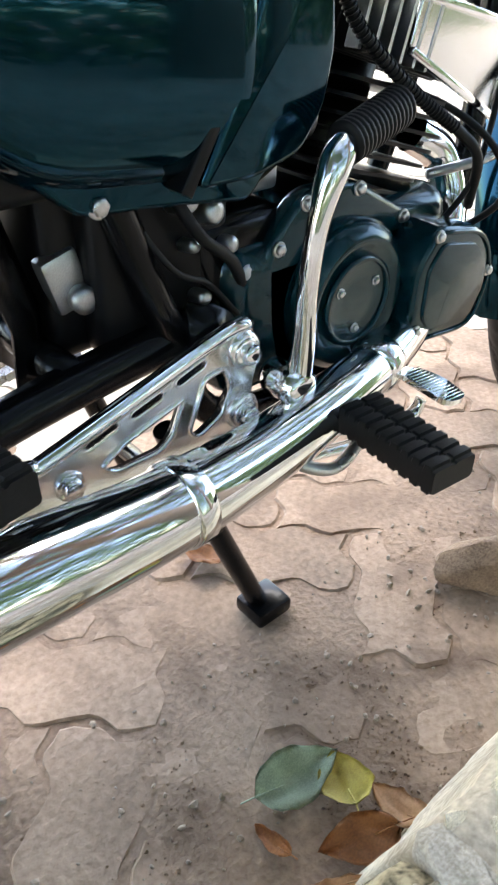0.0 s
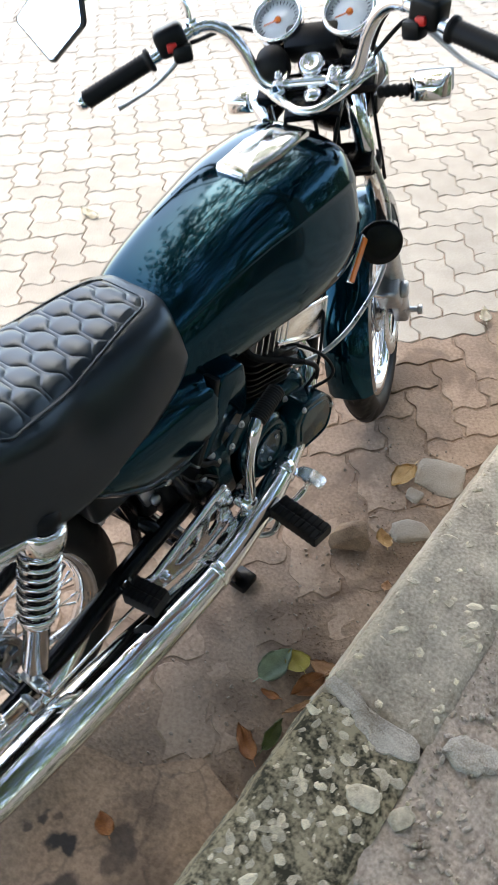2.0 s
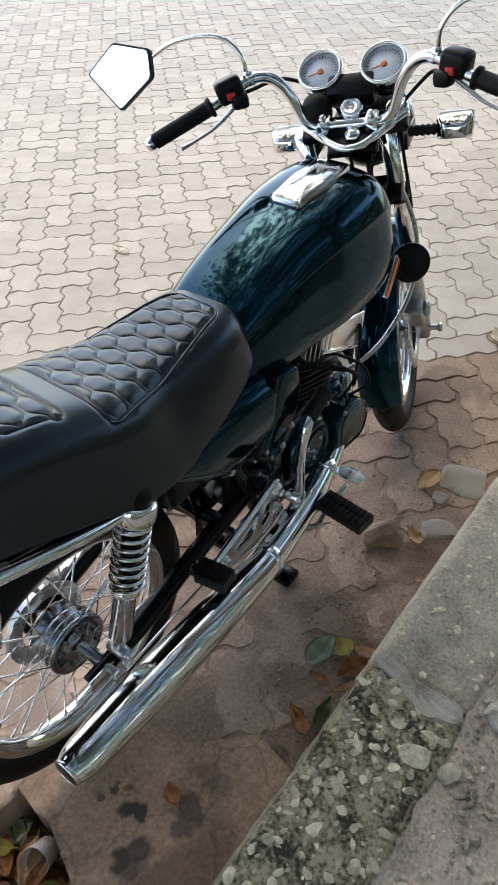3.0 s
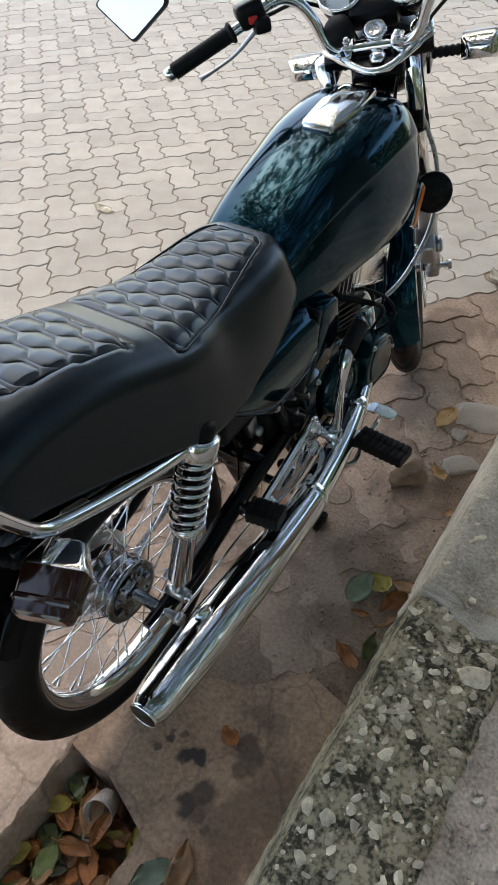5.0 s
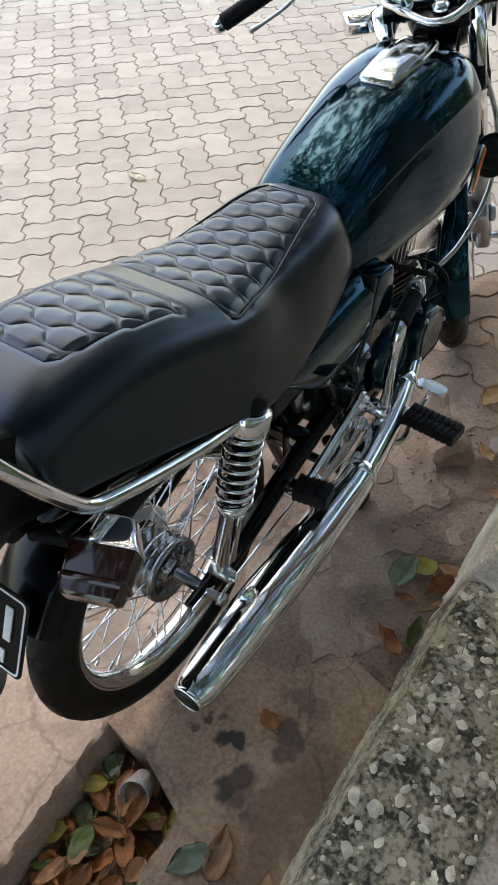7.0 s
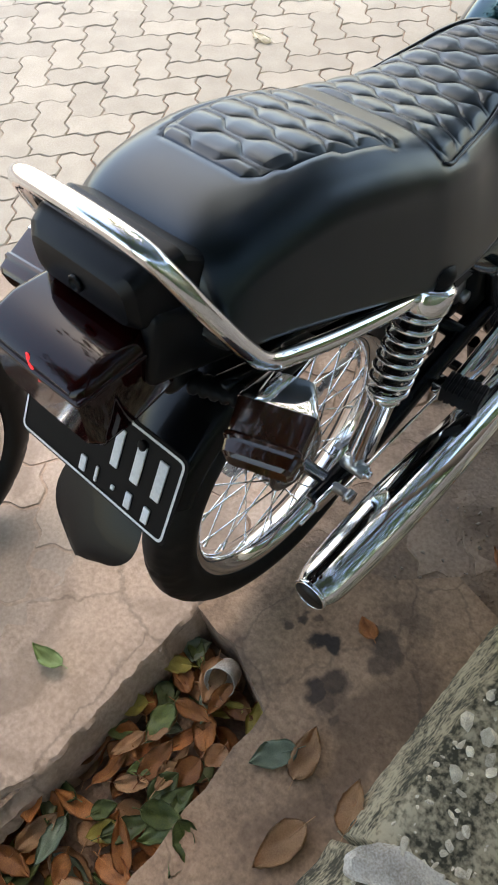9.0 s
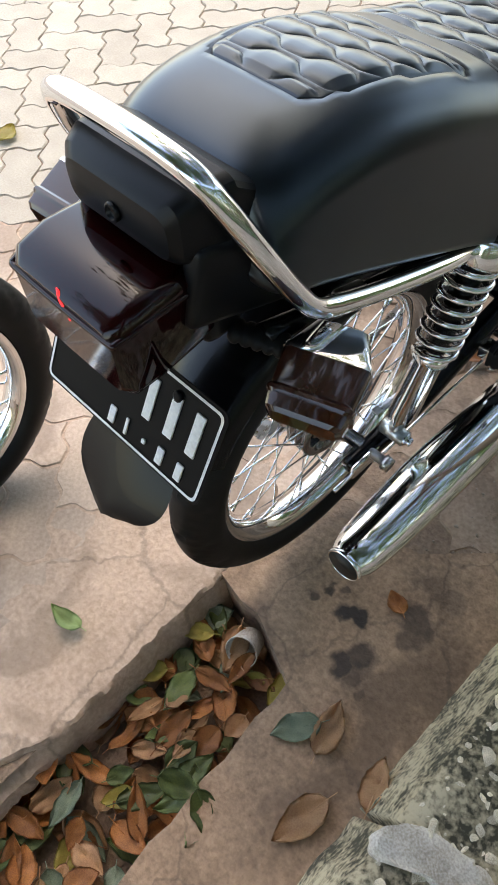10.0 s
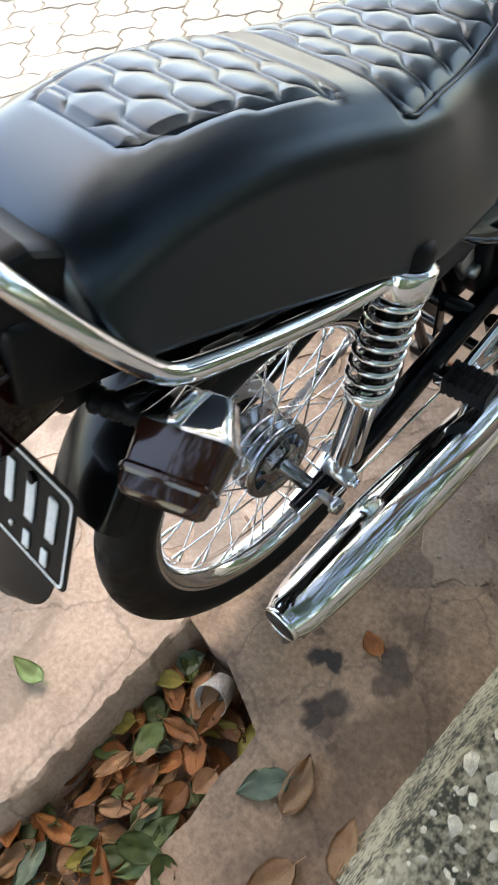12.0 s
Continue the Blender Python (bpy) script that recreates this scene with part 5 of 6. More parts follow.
def indicator(m, lens_mat, lens_label, stalk=0.06):
    """A turn signal: chrome shell, lens facing -y, rubber stalk towards -x."""
    bm = B()
    secs = []
    for y, w, h in ((0.05, 0.022, 0.012), (0.047, 0.027, 0.016), (0.016, 0.04, 0.026), (0.012, 0.043, 0.0275), (0.008, 0.043, 0.0275)):
        secs.append([(x, y, z) for x, z in rounded([(-w, -h), (w, -h), (w, h), (-w, h)], 0.008, 3)])
    loft(bm, secs)
    body = part("indicator", bm, CHROME, bike, "chromed rectangular turn indicator", xf=m)
    bm = B()
    secs = []
    for y, w, h in ((0.008, 0.042, 0.0268), (-0.028, 0.0395, 0.0228), (-0.031, 0.0418, 0.0248), (-0.035, 0.0418, 0.0248), (-0.038, 0.039, 0.022), (-0.05, 0.037, 0.02), (-0.054, 0.032, 0.016)):
        secs.append([(x, y, z) for x, z in rounded([(-w, -h), (w, -h), (w, h), (-w, h)], 0.008, 3)])
    loft(bm, secs)
    part("lens", bm, lens_mat, body, lens_label, angle=25, xf=m)
    bm = B()
    prof = [(0.01, 0)]
    for k in range(5):
        prof += [(0.0135, stalk * (k + 0.2) / 5), (0.0135, stalk * (k + 0.6) / 5), (0.0105, stalk * (k + 0.9) / 5)]
    lathe(bm, prof, (-0.043, 0.015, 0), (-1, 0, 0), 16)
    part("stalk", bm, RUBBER, body, "black rubber stalk", xf=m)
    return body


indicator(pose(0.168, -0.09, 0.78, 0, 0, 20) @ pose(0, 0, 0, 14, 0, 0) @ Matrix.Diagonal((1, 1, 0.78, 1)), AMBER, "smoked amber lens")
indicator(pose(-0.185, -0.09, 0.8, 0, 180, 4) @ pose(0, 0, 0, -14, 0, 0) @ Matrix.Diagonal((1, 1, 0.78, 1)), AMBER, "smoked amber lens")

# ---- front end (turned to the left) ----
TOP = Matrix.Translation((0.008, 0.018, 0.021)) @ Matrix.Translation(PIVOT) @ Matrix.Rotation(radians(21), 4, STEER_AXIS) @ Matrix.Translation(-PIVOT)
YOKE = Matrix.Translation((0.018, 0.014, 0.026)) @ STEER


def fork_y(z):
    return 1.43 + 0.0 - (z - 0.31) * math.tan(RAKE)


for s in (1, -1):
    x = s * 0.088
    bm = B()
    tube(bm, [(x, fork_y(0.3) + 0.0, 0.3), (x, fork_y(0.62), 0.62)], [0.024, 0.024], 18, 1)
    box(bm, (x, 1.43, 0.31), (0.04, 0.05, 0.06), 0.01, rot=(25, 0, 0))
    leg = part("fork_leg", bm, ALU, bike, "polished fork leg", xf=STEER)
    bm = B()
    tube(bm, [(x, fork_y(0.61), 0.61), (x, fork_y(1.0), 1.0)], 0.0185, 18, 1)
    part("fork_tube", bm, CHROME, leg, "chromed fork tube", xf=STEER)
    bm = B()
    lathe(bm, [(0.024, -0.01), (0.028, -0.006), (0.028, 0.012), (0.02, 0.02)], (x, fork_y(0.62), 0.62), STEER_AXIS, 18)
    part("fork_seal", bm, RUBBER, leg, xf=STEER)
    bm = B()
    lathe(bm, [(0.026, -0.012), (0.026, 0.012)], (x, fork_y(0.82), 0.82), STEER_AXIS, 18)
    part("fork_collar", bm, RUBBER, leg, xf=STEER)
bm = B()
box(bm, (0, fork_y(0.985) - 0.02, 0.985), (0.22, 0.055, 0.02), 0.006, rot=(25, 0, 0))
box(bm, (0, fork_y(0.985) - 0.062, 0.965), (0.11, 0.06, 0.018), 0.006, rot=(25, 0, 0), taper=(0.9, 1))
yoke = part("fork_yoke", bm, BLACK, bike, "black cast triple clamp", xf=YOKE)
bm = B()
lathe(bm, [(0.018, 0), (0.02, 0.006), (0.016, 0.014), (0.006, 0.018)], (0, fork_y(0.985) - 0.055, 0.974), STEER_AXIS, 6)
part("stem_nut", bm, CHROME, yoke, xf=YOKE)
bm = B()
y0 = fork_y(0.985) - 0.05
tube(bm, [(-0.108, y0 + 0.035, 0.995), (-0.07, y0 - 0.005, 0.985), (-0.02, y0 - 0.042, 0.968), (0.02, y0 - 0.042, 0.968), (0.07, y0 - 0.005, 0.985), (0.108, y0 + 0.035, 0.995)], 0.008, 10)
part("clamp_rim", bm, CHROME, yoke, "bright V-shaped front rim", xf=YOKE)
for s in (1, -1):
    bm = B()
    lathe(bm, [(0.022, -0.012), (0.024, 0.0), (0.022, 0.014), (0.012, 0.018)], (s * 0.088, fork_y(1.0), 1.0), STEER_AXIS, 18)
    part("fork_cap", bm, CHROME, yoke, xf=YOKE)
bm = B()
box(bm, (0, fork_y(0.84) - 0.02, 0.84), (0.21, 0.07, 0.03), 0.008, rot=(25, 0, 0))
part("lower_yoke", bm, BLACK, bike, "black lower fork clamp", xf=STEER)
# mudguard
bm = B()
secs = []
for k in range(26):
    a = radians(20 + 168 * k / 25)
    y, z = FRONT[1] + 0.325 * math.cos(a), FRONT[2] + 0.325 * math.sin(a)
    n = (math.cos(a), math.sin(a))
    prof = [(-0.058, -0.04), (-0.056, -0.014), (-0.04, 0.0), (0, 0.008), (0.04, 0.0), (0.056, -0.014), (0.058, -0.04), (0.054, -0.04), (0.052, -0.016), (0.038, -0.004), (0, 0.004), (-0.038, -0.004), (-0.052, -0.016), (-0.054, -0.04)]
    secs.append([(px, y + n[0] * d, z + n[1] * d) for px, d in prof])
loft(bm, secs)
part("front_mudguard", bm, GREEN, bike, "dark green front mudguard", xf=STEER)
for s in (1, -1):
    bm = B()
    tube(bm, [(s * 0.06, FRONT[1] - 0.24, FRONT[2] + 0.2), (s * 0.075, FRONT[1] - 0.1, FRONT[2] + 0.1), (s * 0.085, FRONT[1], FRONT[2] + 0.01)], 0.005, 8)
    tube(bm, [(s * 0.058, FRONT[1] - 0.02, FRONT[2] + 0.3), (s * 0.085, FRONT[1] - 0.12, FRONT[2] + 0.24)], 0.006, 8, 1)
    part("mudguard_stay", bm, CHROME, bike, xf=STEER)
# brake plate with calliper on the right fork
bm = B()
lathe(bm, [(0.118, -0.002), (0.12, 0.0), (0.118, 0.002), (0.07, 0.002), (0.07, -0.002)], (0.062, *FRONT[1:]), (1, 0, 0), 40, closed=True)
part("brake_disc", bm, STEEL, front_wheel, "steel brake disc", xf=STEER)
bm = B()
box(bm, (0.075, FRONT[1] - 0.075, FRONT[2] + 0.11), (0.06, 0.075, 0.09), 0.012, 3, rot=(35, 0, 0))
lathe(bm, [(0.022, 0), (0.022, 0.014), (0.016, 0.018)], (0.105, FRONT[1] - 0.075, FRONT[2] + 0.11), (1, 0, 0), 16)
part("brake_caliper", bm, ALU, leg, "brake calliper", xf=STEER)
# horn and reflector
bm = B()
lathe(bm, [(0.02, -0.04), (0.03, -0.025), (0.042, -0.012), (0.046, 0.0), (0.044, 0.004), (0.03, 0.002), (0.012, 0.006), (0.002, 0.006)], (0.146, 1.145, 0.715), (0.6, -0.75, 0.3), 28)
part("horn", bm, BLACK, bike, "round black horn")
for s in (1, -1):
    bm = B()
    box(bm, (s * 0.15, 1.045, 0.73), (0.008, 0.095, 0.03), 0.003, rot=(50, 0, s * 8))
    refl = part("side_reflector", bm, CHROME, bike, "orange side reflector in a chrome frame")
    bm = B()
    box(bm, (s * 0.154, 1.045, 0.73), (0.006, 0.088, 0.023), 0.002, rot=(50, 0, s * 8))
    part("lens", bm, ORANGE, refl, "orange reflector lens")
# headlamp
bm = B()
lathe(bm, [(0.02, -0.1), (0.06, -0.085), (0.08, -0.05), (0.088, 0.0), (0.09, 0.02), (0.086, 0.03), (0.07, 0.034), (0.002, 0.045)], (0, 1.27, 0.93), (0, 1, -0.1), 36)
headlamp = part("headlamp", bm, BLACK, bike, "round headlamp with black shell", xf=TOP)
bm = B()
lathe(bm, [(0.089, 0.012), (0.094, 0.02), (0.093, 0.034), (0.08, 0.038)], (0, 1.27, 0.93), (0, 1, -0.1), 36, closed=True)
part("lamp_ring", bm, CHROME, headlamp, xf=TOP)
for s in (1, -1):
    bm = B()
    box(bm, (s * 0.1, 1.19, 0.93), (0.008, 0.11, 0.035), 0.003)
    part("lamp_bracket", bm, BLACK, headlamp, xf=TOP)
# instruments
for s, needle in ((-1, 40), (1, -60)):
    m = TOP @ pose(s * 0.066, 1.135, 1.085, 38, 0, 0)
    bm = B()
    lathe(bm, [(0.02, -0.05), (0.036, -0.045), (0.043, -0.02), (0.044, 0.0)], (0, 0, 0), (0, 0, 1), 32)
    gauge = part("gauge", bm, BLACK, bike, "round instrument with dial paled by a painted reflection", xf=m)
    bm = B()
    lathe(bm, [(0.044, -0.004), (0.048, 0.0), (0.048, 0.01), (0.045, 0.014), (0.041, 0.012), (0.041, 0.002)], (0, 0, 0), (0, 0, 1), 36, closed=True)
    part("bezel", bm, CHROME, gauge, "chrome bezel", xf=m)
    bm = B()
    lathe(bm, [(0.041, 0.0), (0.041, 0.003), (0.001, 0.003)], (0, 0, 0), (0, 0, 1), 32)
    part("dial", bm, DIAL, gauge, "dial paled by a painted reflection", xf=m)
    bm = B()
    for k in range(25):
        a = radians(225 - 270 * k / 24)
        L = 0.009 if k % 4 == 0 else 0.005
        box(bm, (0.034 * math.cos(a), 0.034 * math.sin(a), 0.0036), (L, 0.0012, 0.0006), 0, rot=(0, 0, math.degrees(a)))
    part("marks", bm, PLASTIC, gauge, smooth=False, xf=m)
    bm = B()
    box(bm, (0.013 * math.cos(radians(200)), 0.013 * math.sin(radians(200)), 0.005), (0.028, 0.0022, 0.001), 0, rot=(0, 0, 200))
    lathe(bm, [(0.006, 0.003), (0.006, 0.007), (0.003, 0.008)], (0, 0, 0), (0, 0, 1), 14)
    part("needle", bm, ORANGE, gauge, xf=m)
bm = B()
box(bm, (0, 1.12, 1.05), (0.1, 0.05, 0.05), 0.01, rot=(38, 0, 0))
dash = part("dash_panel", bm, PLASTIC, bike, "black panel between the gauges", xf=TOP)
bm = B()
lathe(bm, [(0.022, 0), (0.024, 0.004), (0.024, 0.012), (0.019, 0.016), (0.012, 0.012), (0.002, 0.012)], (0.004, 1.085, 1.02), (0, -0.6, 0.8), 24)
part("ignition_lock", bm, CHROME, dash, "chromed ignition lock", xf=TOP)
bm = B()
lathe(bm, [(0.012, -0.04), (0.026, -0.03), (0.031, -0.01), (0.03, 0.006), (0.022, 0.018), (0.004, 0.022)], (-0.068, 1.075, 1.035), (-0.1, -0.7, 0.7), 24)
part("rubber_boot", bm, RUBBER, dash, "round black rubber boot", xf=TOP)
# handlebar
HB = [(0.03, 1.065, 1.0), (0.065, 1.063, 1.0), (0.092, 1.06, 1.02), (0.112, 1.056, 1.068), (0.14, 1.048, 1.105), (0.18, 1.03, 1.115), (0.25, 0.99, 1.085), (0.37, 0.93, 1.045)]
bm = B()
tube(bm, [(-x, y, z) for x, y, z in HB[::-1]] + HB, 0.011, 14, 6)
bar = part("handlebar", bm, CHROME, bike, "chromed raised handlebar turned to one side", xf=TOP)
for s in (1, -1):
    bm = B()
    box(bm, (s * 0.05, 1.062, 0.995), (0.026, 0.04, 0.05), 0.006, rot=(25, 0, 0))
    part("bar_clamp", bm, CHROME, bar, xf=TOP)
    bolt(bar, (s * 0.05, 1.05, 1.021), (0, -0.42, 0.9), 0.006, 0.008, CHROME, TOP)
    a, b = Vector((s * 0.255, 0.988, 1.084)), Vector((s * 0.375, 0.928, 1.043))
    bm = B()
    prof = [(0.012, 0), (0.02, 0.002), (0.02, 0.008)]
    L = (b - a).length
    for k in range(16):
        prof += [(0.0165, 0.01 + (L - 0.012) * k / 16), (0.0152, 0.01 + (L - 0.012) * (k + 0.7) / 16)]
    lathe(bm, prof + [(0.017, L - 0.002), (0.01, L)], a, b - a, 18)
    part("grip", bm, RUBBER, bar, "ribbed black rubber grip", xf=TOP)
    bm = B()
    lathe(bm, [(0.013, L), (0.0145, L + 0.004), (0.013, L + 0.016), (0.008, L + 0.019)], a, b - a, 16)
    part("bar_end", bm, CHROME, bar, xf=TOP)
    bm = B()
    box(bm, (s * 0.222, 1.008, 1.106), (0.055, 0.042, 0.046), 0.01, 3, rot=(0, s * 12, -s * 27))
    box(bm, (s * 0.2, 1.0, 1.085), (0.035, 0.03, 0.03), 0.008, rot=(0, 0, -s * 27))
    switch = part("switch_box", bm, PLASTIC, bar, "black handlebar switch box", xf=TOP)
    bm = B()
    box(bm, (s * 0.212, 0.988, 1.098), (0.018, 0.01, 0.014), 0.003, rot=(0, 0, -s * 27))
    part("red_button", bm, REDBTN, switch, "red switch button", xf=TOP)
    bm = B()
    tube(bm, [(s * 0.2, 1.032, 1.09), (s * 0.235, 1.025, 1.06), (s * 0.27, 1.005, 1.036), (s * 0.31, 0.985, 1.02), (s * 0.338, 0.968, 1.012)], [0.009, 0.008, 0.006, 0.006, 0.009], 12, flat=0.6)
    part("lever", bm, ALU, bar, "aluminium hand lever", xf=TOP)
    bm = B()
    tube(bm, [(s * 0.185, 1.028, 1.115), (s * 0.195, 1.028, 1.165), (s * 0.24, 1.03, 1.2), (s * 0.33, 1.035, 1.2), (s * 0.4, 1.04, 1.175)], 0.0048, 10)
    lathe(bm, [(0.012, 0), (0.012, 0.02), (0.008, 0.026)], (s * 0.185, 1.028, 1.105), (0, 0, 1), 6)
    mirror = part("mirror", bm, CHROME, bike, "angular rear-view mirror on a chromed stalk", xf=TOP)
    o = rounded([(-0.078, 0.002), (-0.015, 0.05), (0.07, 0.035), (0.075, -0.01), (0.0, -0.062)], 0.008)
    if s > 0:
        o = [(-x, y) for x, y in o][::-1]
    o = [(x * 1.2, y * 1.2) for x, y in o]
    mm = TOP @ pose(s * 0.475, 1.04, 1.155, 68, 0, s * 12)
    bm = B()
    loft(bm, [[(x * k, y * k, z) for x, y in o] for k, z in ((0.5, -0.022), (0.85, -0.018), (1.0, -0.006), (1.0, 0.0), (0.95, 0.001))])
    part("mirror_shell", bm, PLASTIC, mirror, "black mirror shell", xf=mm)
    bm = B()
    f = bm.faces.new([bm.verts.new((x * 0.93, y * 0.93, 0.0025)) for x, y in o])
    r = bmesh.ops.extrude_face_region(bm, geom=[f])
    bmesh.ops.translate(bm, verts=[v for v in r["geom"] if isinstance(v, bmesh.types.BMVert)], vec=(0, 0, -0.002))
    bmesh.ops.recalc_face_normals(bm, faces=bm.faces[:])
    part("glass", bm, MIRROR, mirror, "mirror glass", smooth=False, xf=mm)
    indicator(TOP @ pose(s * 0.18 + 0.022, 1.14, 0.955, 0, 180 if s > 0 else 0, 180) @ Matrix.Scale(0.84, 4), CLEAR, "clear indicator lens", 0.07)
for pts, r in (([(-0.2, 1.04, 1.09), (-0.14, 1.14, 1.08), (-0.06, 1.2, 1.0), (-0.02, 1.15, 0.85)], 0.004),
               ([(0.2, 1.04, 1.09), (0.14, 1.15, 1.09), (0.08, 1.2, 0.98), (0.09, 1.22, 0.75)], 0.004),
               ([(0.2, 1.02, 1.085), (0.15, 1.12, 1.06), (0.05, 1.1, 0.95), (0.03, 1.02, 0.82)], 0.004),
               ([(0.0, 1.2, 0.9), (0.02, 1.16, 0.78), (0.05, 1.14, 0.7)], 0.007)):
    single("cable", RUBBER, bike, "black control cable at the headstock", pts, r, TOP)


# ---- leaves, stones and litter ----
def leaf(mat, at, length, width, turn=0, curl=0.25, tilt=(0, 0), label="", fold=0.15, seed=0):
    """A fallen leaf: ovate blade with a raised rib, folded and curled, and a stem."""
    rng = random.Random(seed)
    bm = B()
    n, m = 12, 4
    rows = []
    for i in range(n + 1):
        t = i / n
        w = width / 2 * math.sin(math.pi * min(1, t * 1.02) ** 0.8) ** 0.75 * (1 + 0.08 * rng.uniform(-1, 1)) + 0.0004
        row = []
        for j in range(-m, m + 1):
            u = j / m
            z = fold * abs(u) * w * 1.2 + curl * length * ((t - 0.5) ** 2 * 1.4) + 0.006 * length / 0.06 * noise.noise(Vector((t * 4, u * 2, seed)))
            row.append(bm.verts.new((u * w + 0.06 * width * math.sin(t * 3 + seed), (t - 0.5) * length, z)))
        rows.append(row)
    for a, b in zip(rows, rows[1:]):
        for j in range(2 * m):
            bm.faces.new((a[j], a[j + 1], b[j + 1], b[j]))
    r = bmesh.ops.solidify(bm, geom=bm.faces[:], thickness=0.0006)
    tube(bm, [rows[0][m].co.copy() + Vector((0, -length * 0.16, 0.001)), rows[0][m].co.copy(), rows[4][m].co.copy() + Vector((0, 0, 0.0006))], 0.0008, 5, 3)
    ob = part("leaf", bm, mat, angle=80)
    ob.matrix_basis = pose(*at, tilt[0], tilt[1], turn)
    return tagged(ob, label or "fallen dry leaf lying on the ground", "leaf", "fallen leaves")


def stone(at, size, mat, label, turn=0, seed=0, name="stone", sub=3, sharp=False):
    bm = B()
    bmesh.ops.create_icosphere(bm, subdivisions=sub, radius=0.5)
    for v in bm.verts:
        c = v.co.copy()
        k = max(abs(c.x), abs(c.y), abs(c.z)) / 0.5
        v.co = c.lerp(c / max(k, 0.2) * 0.95, 0.5)
        v.co *= 1 + 0.22 * noise.noise(c * 2.2 + Vector((seed, 0, 0))) + 0.08 * noise.noise(c * 9 + Vector((seed, 5, 0)))
    if sharp:
        for k in range(9):
            n = Vector((noise.noise(Vector((seed, k * 3.1, 0))), noise.noise(Vector((seed, k * 3.1, 7))), abs(noise.noise(Vector((seed, k * 3.1, 13)))) * 1.2)).normalized()
            for v in bm.verts:
                over = v.co.dot(n) - 0.36
                if over > 0:
                    v.co -= n * over
    bm.transform(Matrix.Diagonal((*size, 1)))
    low = min(v.co.z for v in bm.verts)
    bmesh.ops.translate(bm, verts=bm.verts[:], vec=(0, 0, -low - 0.004))
    ob = part(name, bm, mat, angle=35)
    ob.matrix_basis = pose(*at, 0, 0, turn)
    return tagged(ob, label, "stone", "stones by the kerb")


leaf(LEAF_GREY, (0.3, 0.55, 0.014), 0.1, 0.058, -14, 0.2, (0, 12), "grey-green leaf on the dirt by the kerb", 0.3, 1)
leaf(LEAF_YELLOW, (0.336, 0.585, 0.014), 0.062, 0.055, 60, 0.35, (0, -10), "round yellow leaf on the dirt by the kerb", 0.2, 2)
leaf(LEAF_TAN, (0.39, 0.605, 0.014), 0.066, 0.042, 100, 0.3, (0, 10), "tan leaf beside the yellow one", 0.2, 3)
leaf(LEAF_BROWN, (0.385, 0.552, 0.014), 0.088, 0.045, 160, 0.25, (0, -14), "dark brown curled leaf at the kerb", 0.35, 4)
leaf(LEAF_TAN, (0.397, 0.497, 0.012), 0.07, 0.016, 150, 0.2, (0, 20), "narrow dry tan leaf at the kerb", 0.5, 15)
leaf(LEAF_BROWN, (0.332, 0.488, 0.01), 0.045, 0.02, 100, 0.3, (0, 8), "small russet leaf scrap on the dirt", 0.3, 16)
leaf(LEAF_BROWN, (0.352, 0.375, 0.01), 0.085, 0.036, 62, 0.25, (0, 10), "russet leaf on the worn gutter", 0.3, 5)
leaf(LEAF_GREEN, (0.386, 0.42, 0.016), 0.08, 0.03, 5, 0.2, (0, 30), "folded green leaf at the kerb", 0.5, 6)
leaf(LEAF_BROWN, (-0.012, 0.671, 0.01), 0.07, 0.045, 120, 0.4, (0, 10), "brown leaf on the pavers under the machine", 0.3, 17)
leaf(LEAF_CREAM, (0.256, 1.19, 0.012), 0.1, 0.06, 170, 0.35, (0, 8), "pale yellow leaf near the front wheel", 0.25, 7)
leaf(LEAF_CREAM, (0.318, 0.982, 0.014), 0.06, 0.042, 40, 0.4, (0, 15), "curled tan leaf beside the stone", 0.3, 8)
leaf(LEAF_TAN, (0.393, 0.87, 0.012), 0.03, 0.024, 20, 0.3, (0, 0), "small tan leaf scrap at the kerb", 0.2, 18)
leaf(LEAF_PALE, (0.12, 1.972, 0.008), 0.09, 0.04, 30, 0.4, (0, 0), "pale curled leaf on the pavers ahead", 0.3, 19)
leaf(LEAF_PALE, (-1.519, 1.704, 0.006), 0.12, 0.045, 80, 0.25, (0, 0), "pale leaf lying on the pavers", 0.15, 9)
leaf(LEAF_YELLOW, (-1.569, 0.438, 0.006), 0.09, 0.07, 20, 0.3, (0, 0), "yellowish leaf on the bright pavers", 0.2, 20)
leaf(LEAF_FRESH, (-0.18, -0.364, 0.018), 0.078, 0.036, 100, 0.55, (0, 15), "fresh green leaf on the edge slab", 0.35, 10)
leaf(LEAF_TAN, (-0.66, 0.3, 0.006), 0.05, 0.04, 150, 0.3, (0, 0), "pale leaf on the pavers", 0.15, 11)
leaf(LEAF_GREY, (0.252, -0.205, 0.01), 0.09, 0.05, 150, 0.15, (0, 6), "dark grey-green leaf beside the drain", 0.2, 12)
leaf(LEAF_TAN, (0.29, -0.165, 0.012), 0.1, 0.052, 15, 0.2, (0, -8), "brown leaf beside the drain", 0.2, 13)
leaf(LEAF_TAN, (0.352, -0.3, 0.012), 0.11, 0.055, 165, 0.2, (0, 8), "brown leaf on the gutter concrete", 0.2, 14)
leaf(LEAF_BROWN, (0.231, 0.09, 0.01), 0.05, 0.035, 60, 0.2, (0, 0), "faded red-brown leaf on the oily gutter", 0.2, 21)
leaf(LEAF_TAN, (0.408, -0.18, 0.04), 0.09, 0.05, 20, 0.3, (0, -35), "dry tan leaf leaning against the kerb", 0.3, 22)
rng = random.Random(21)
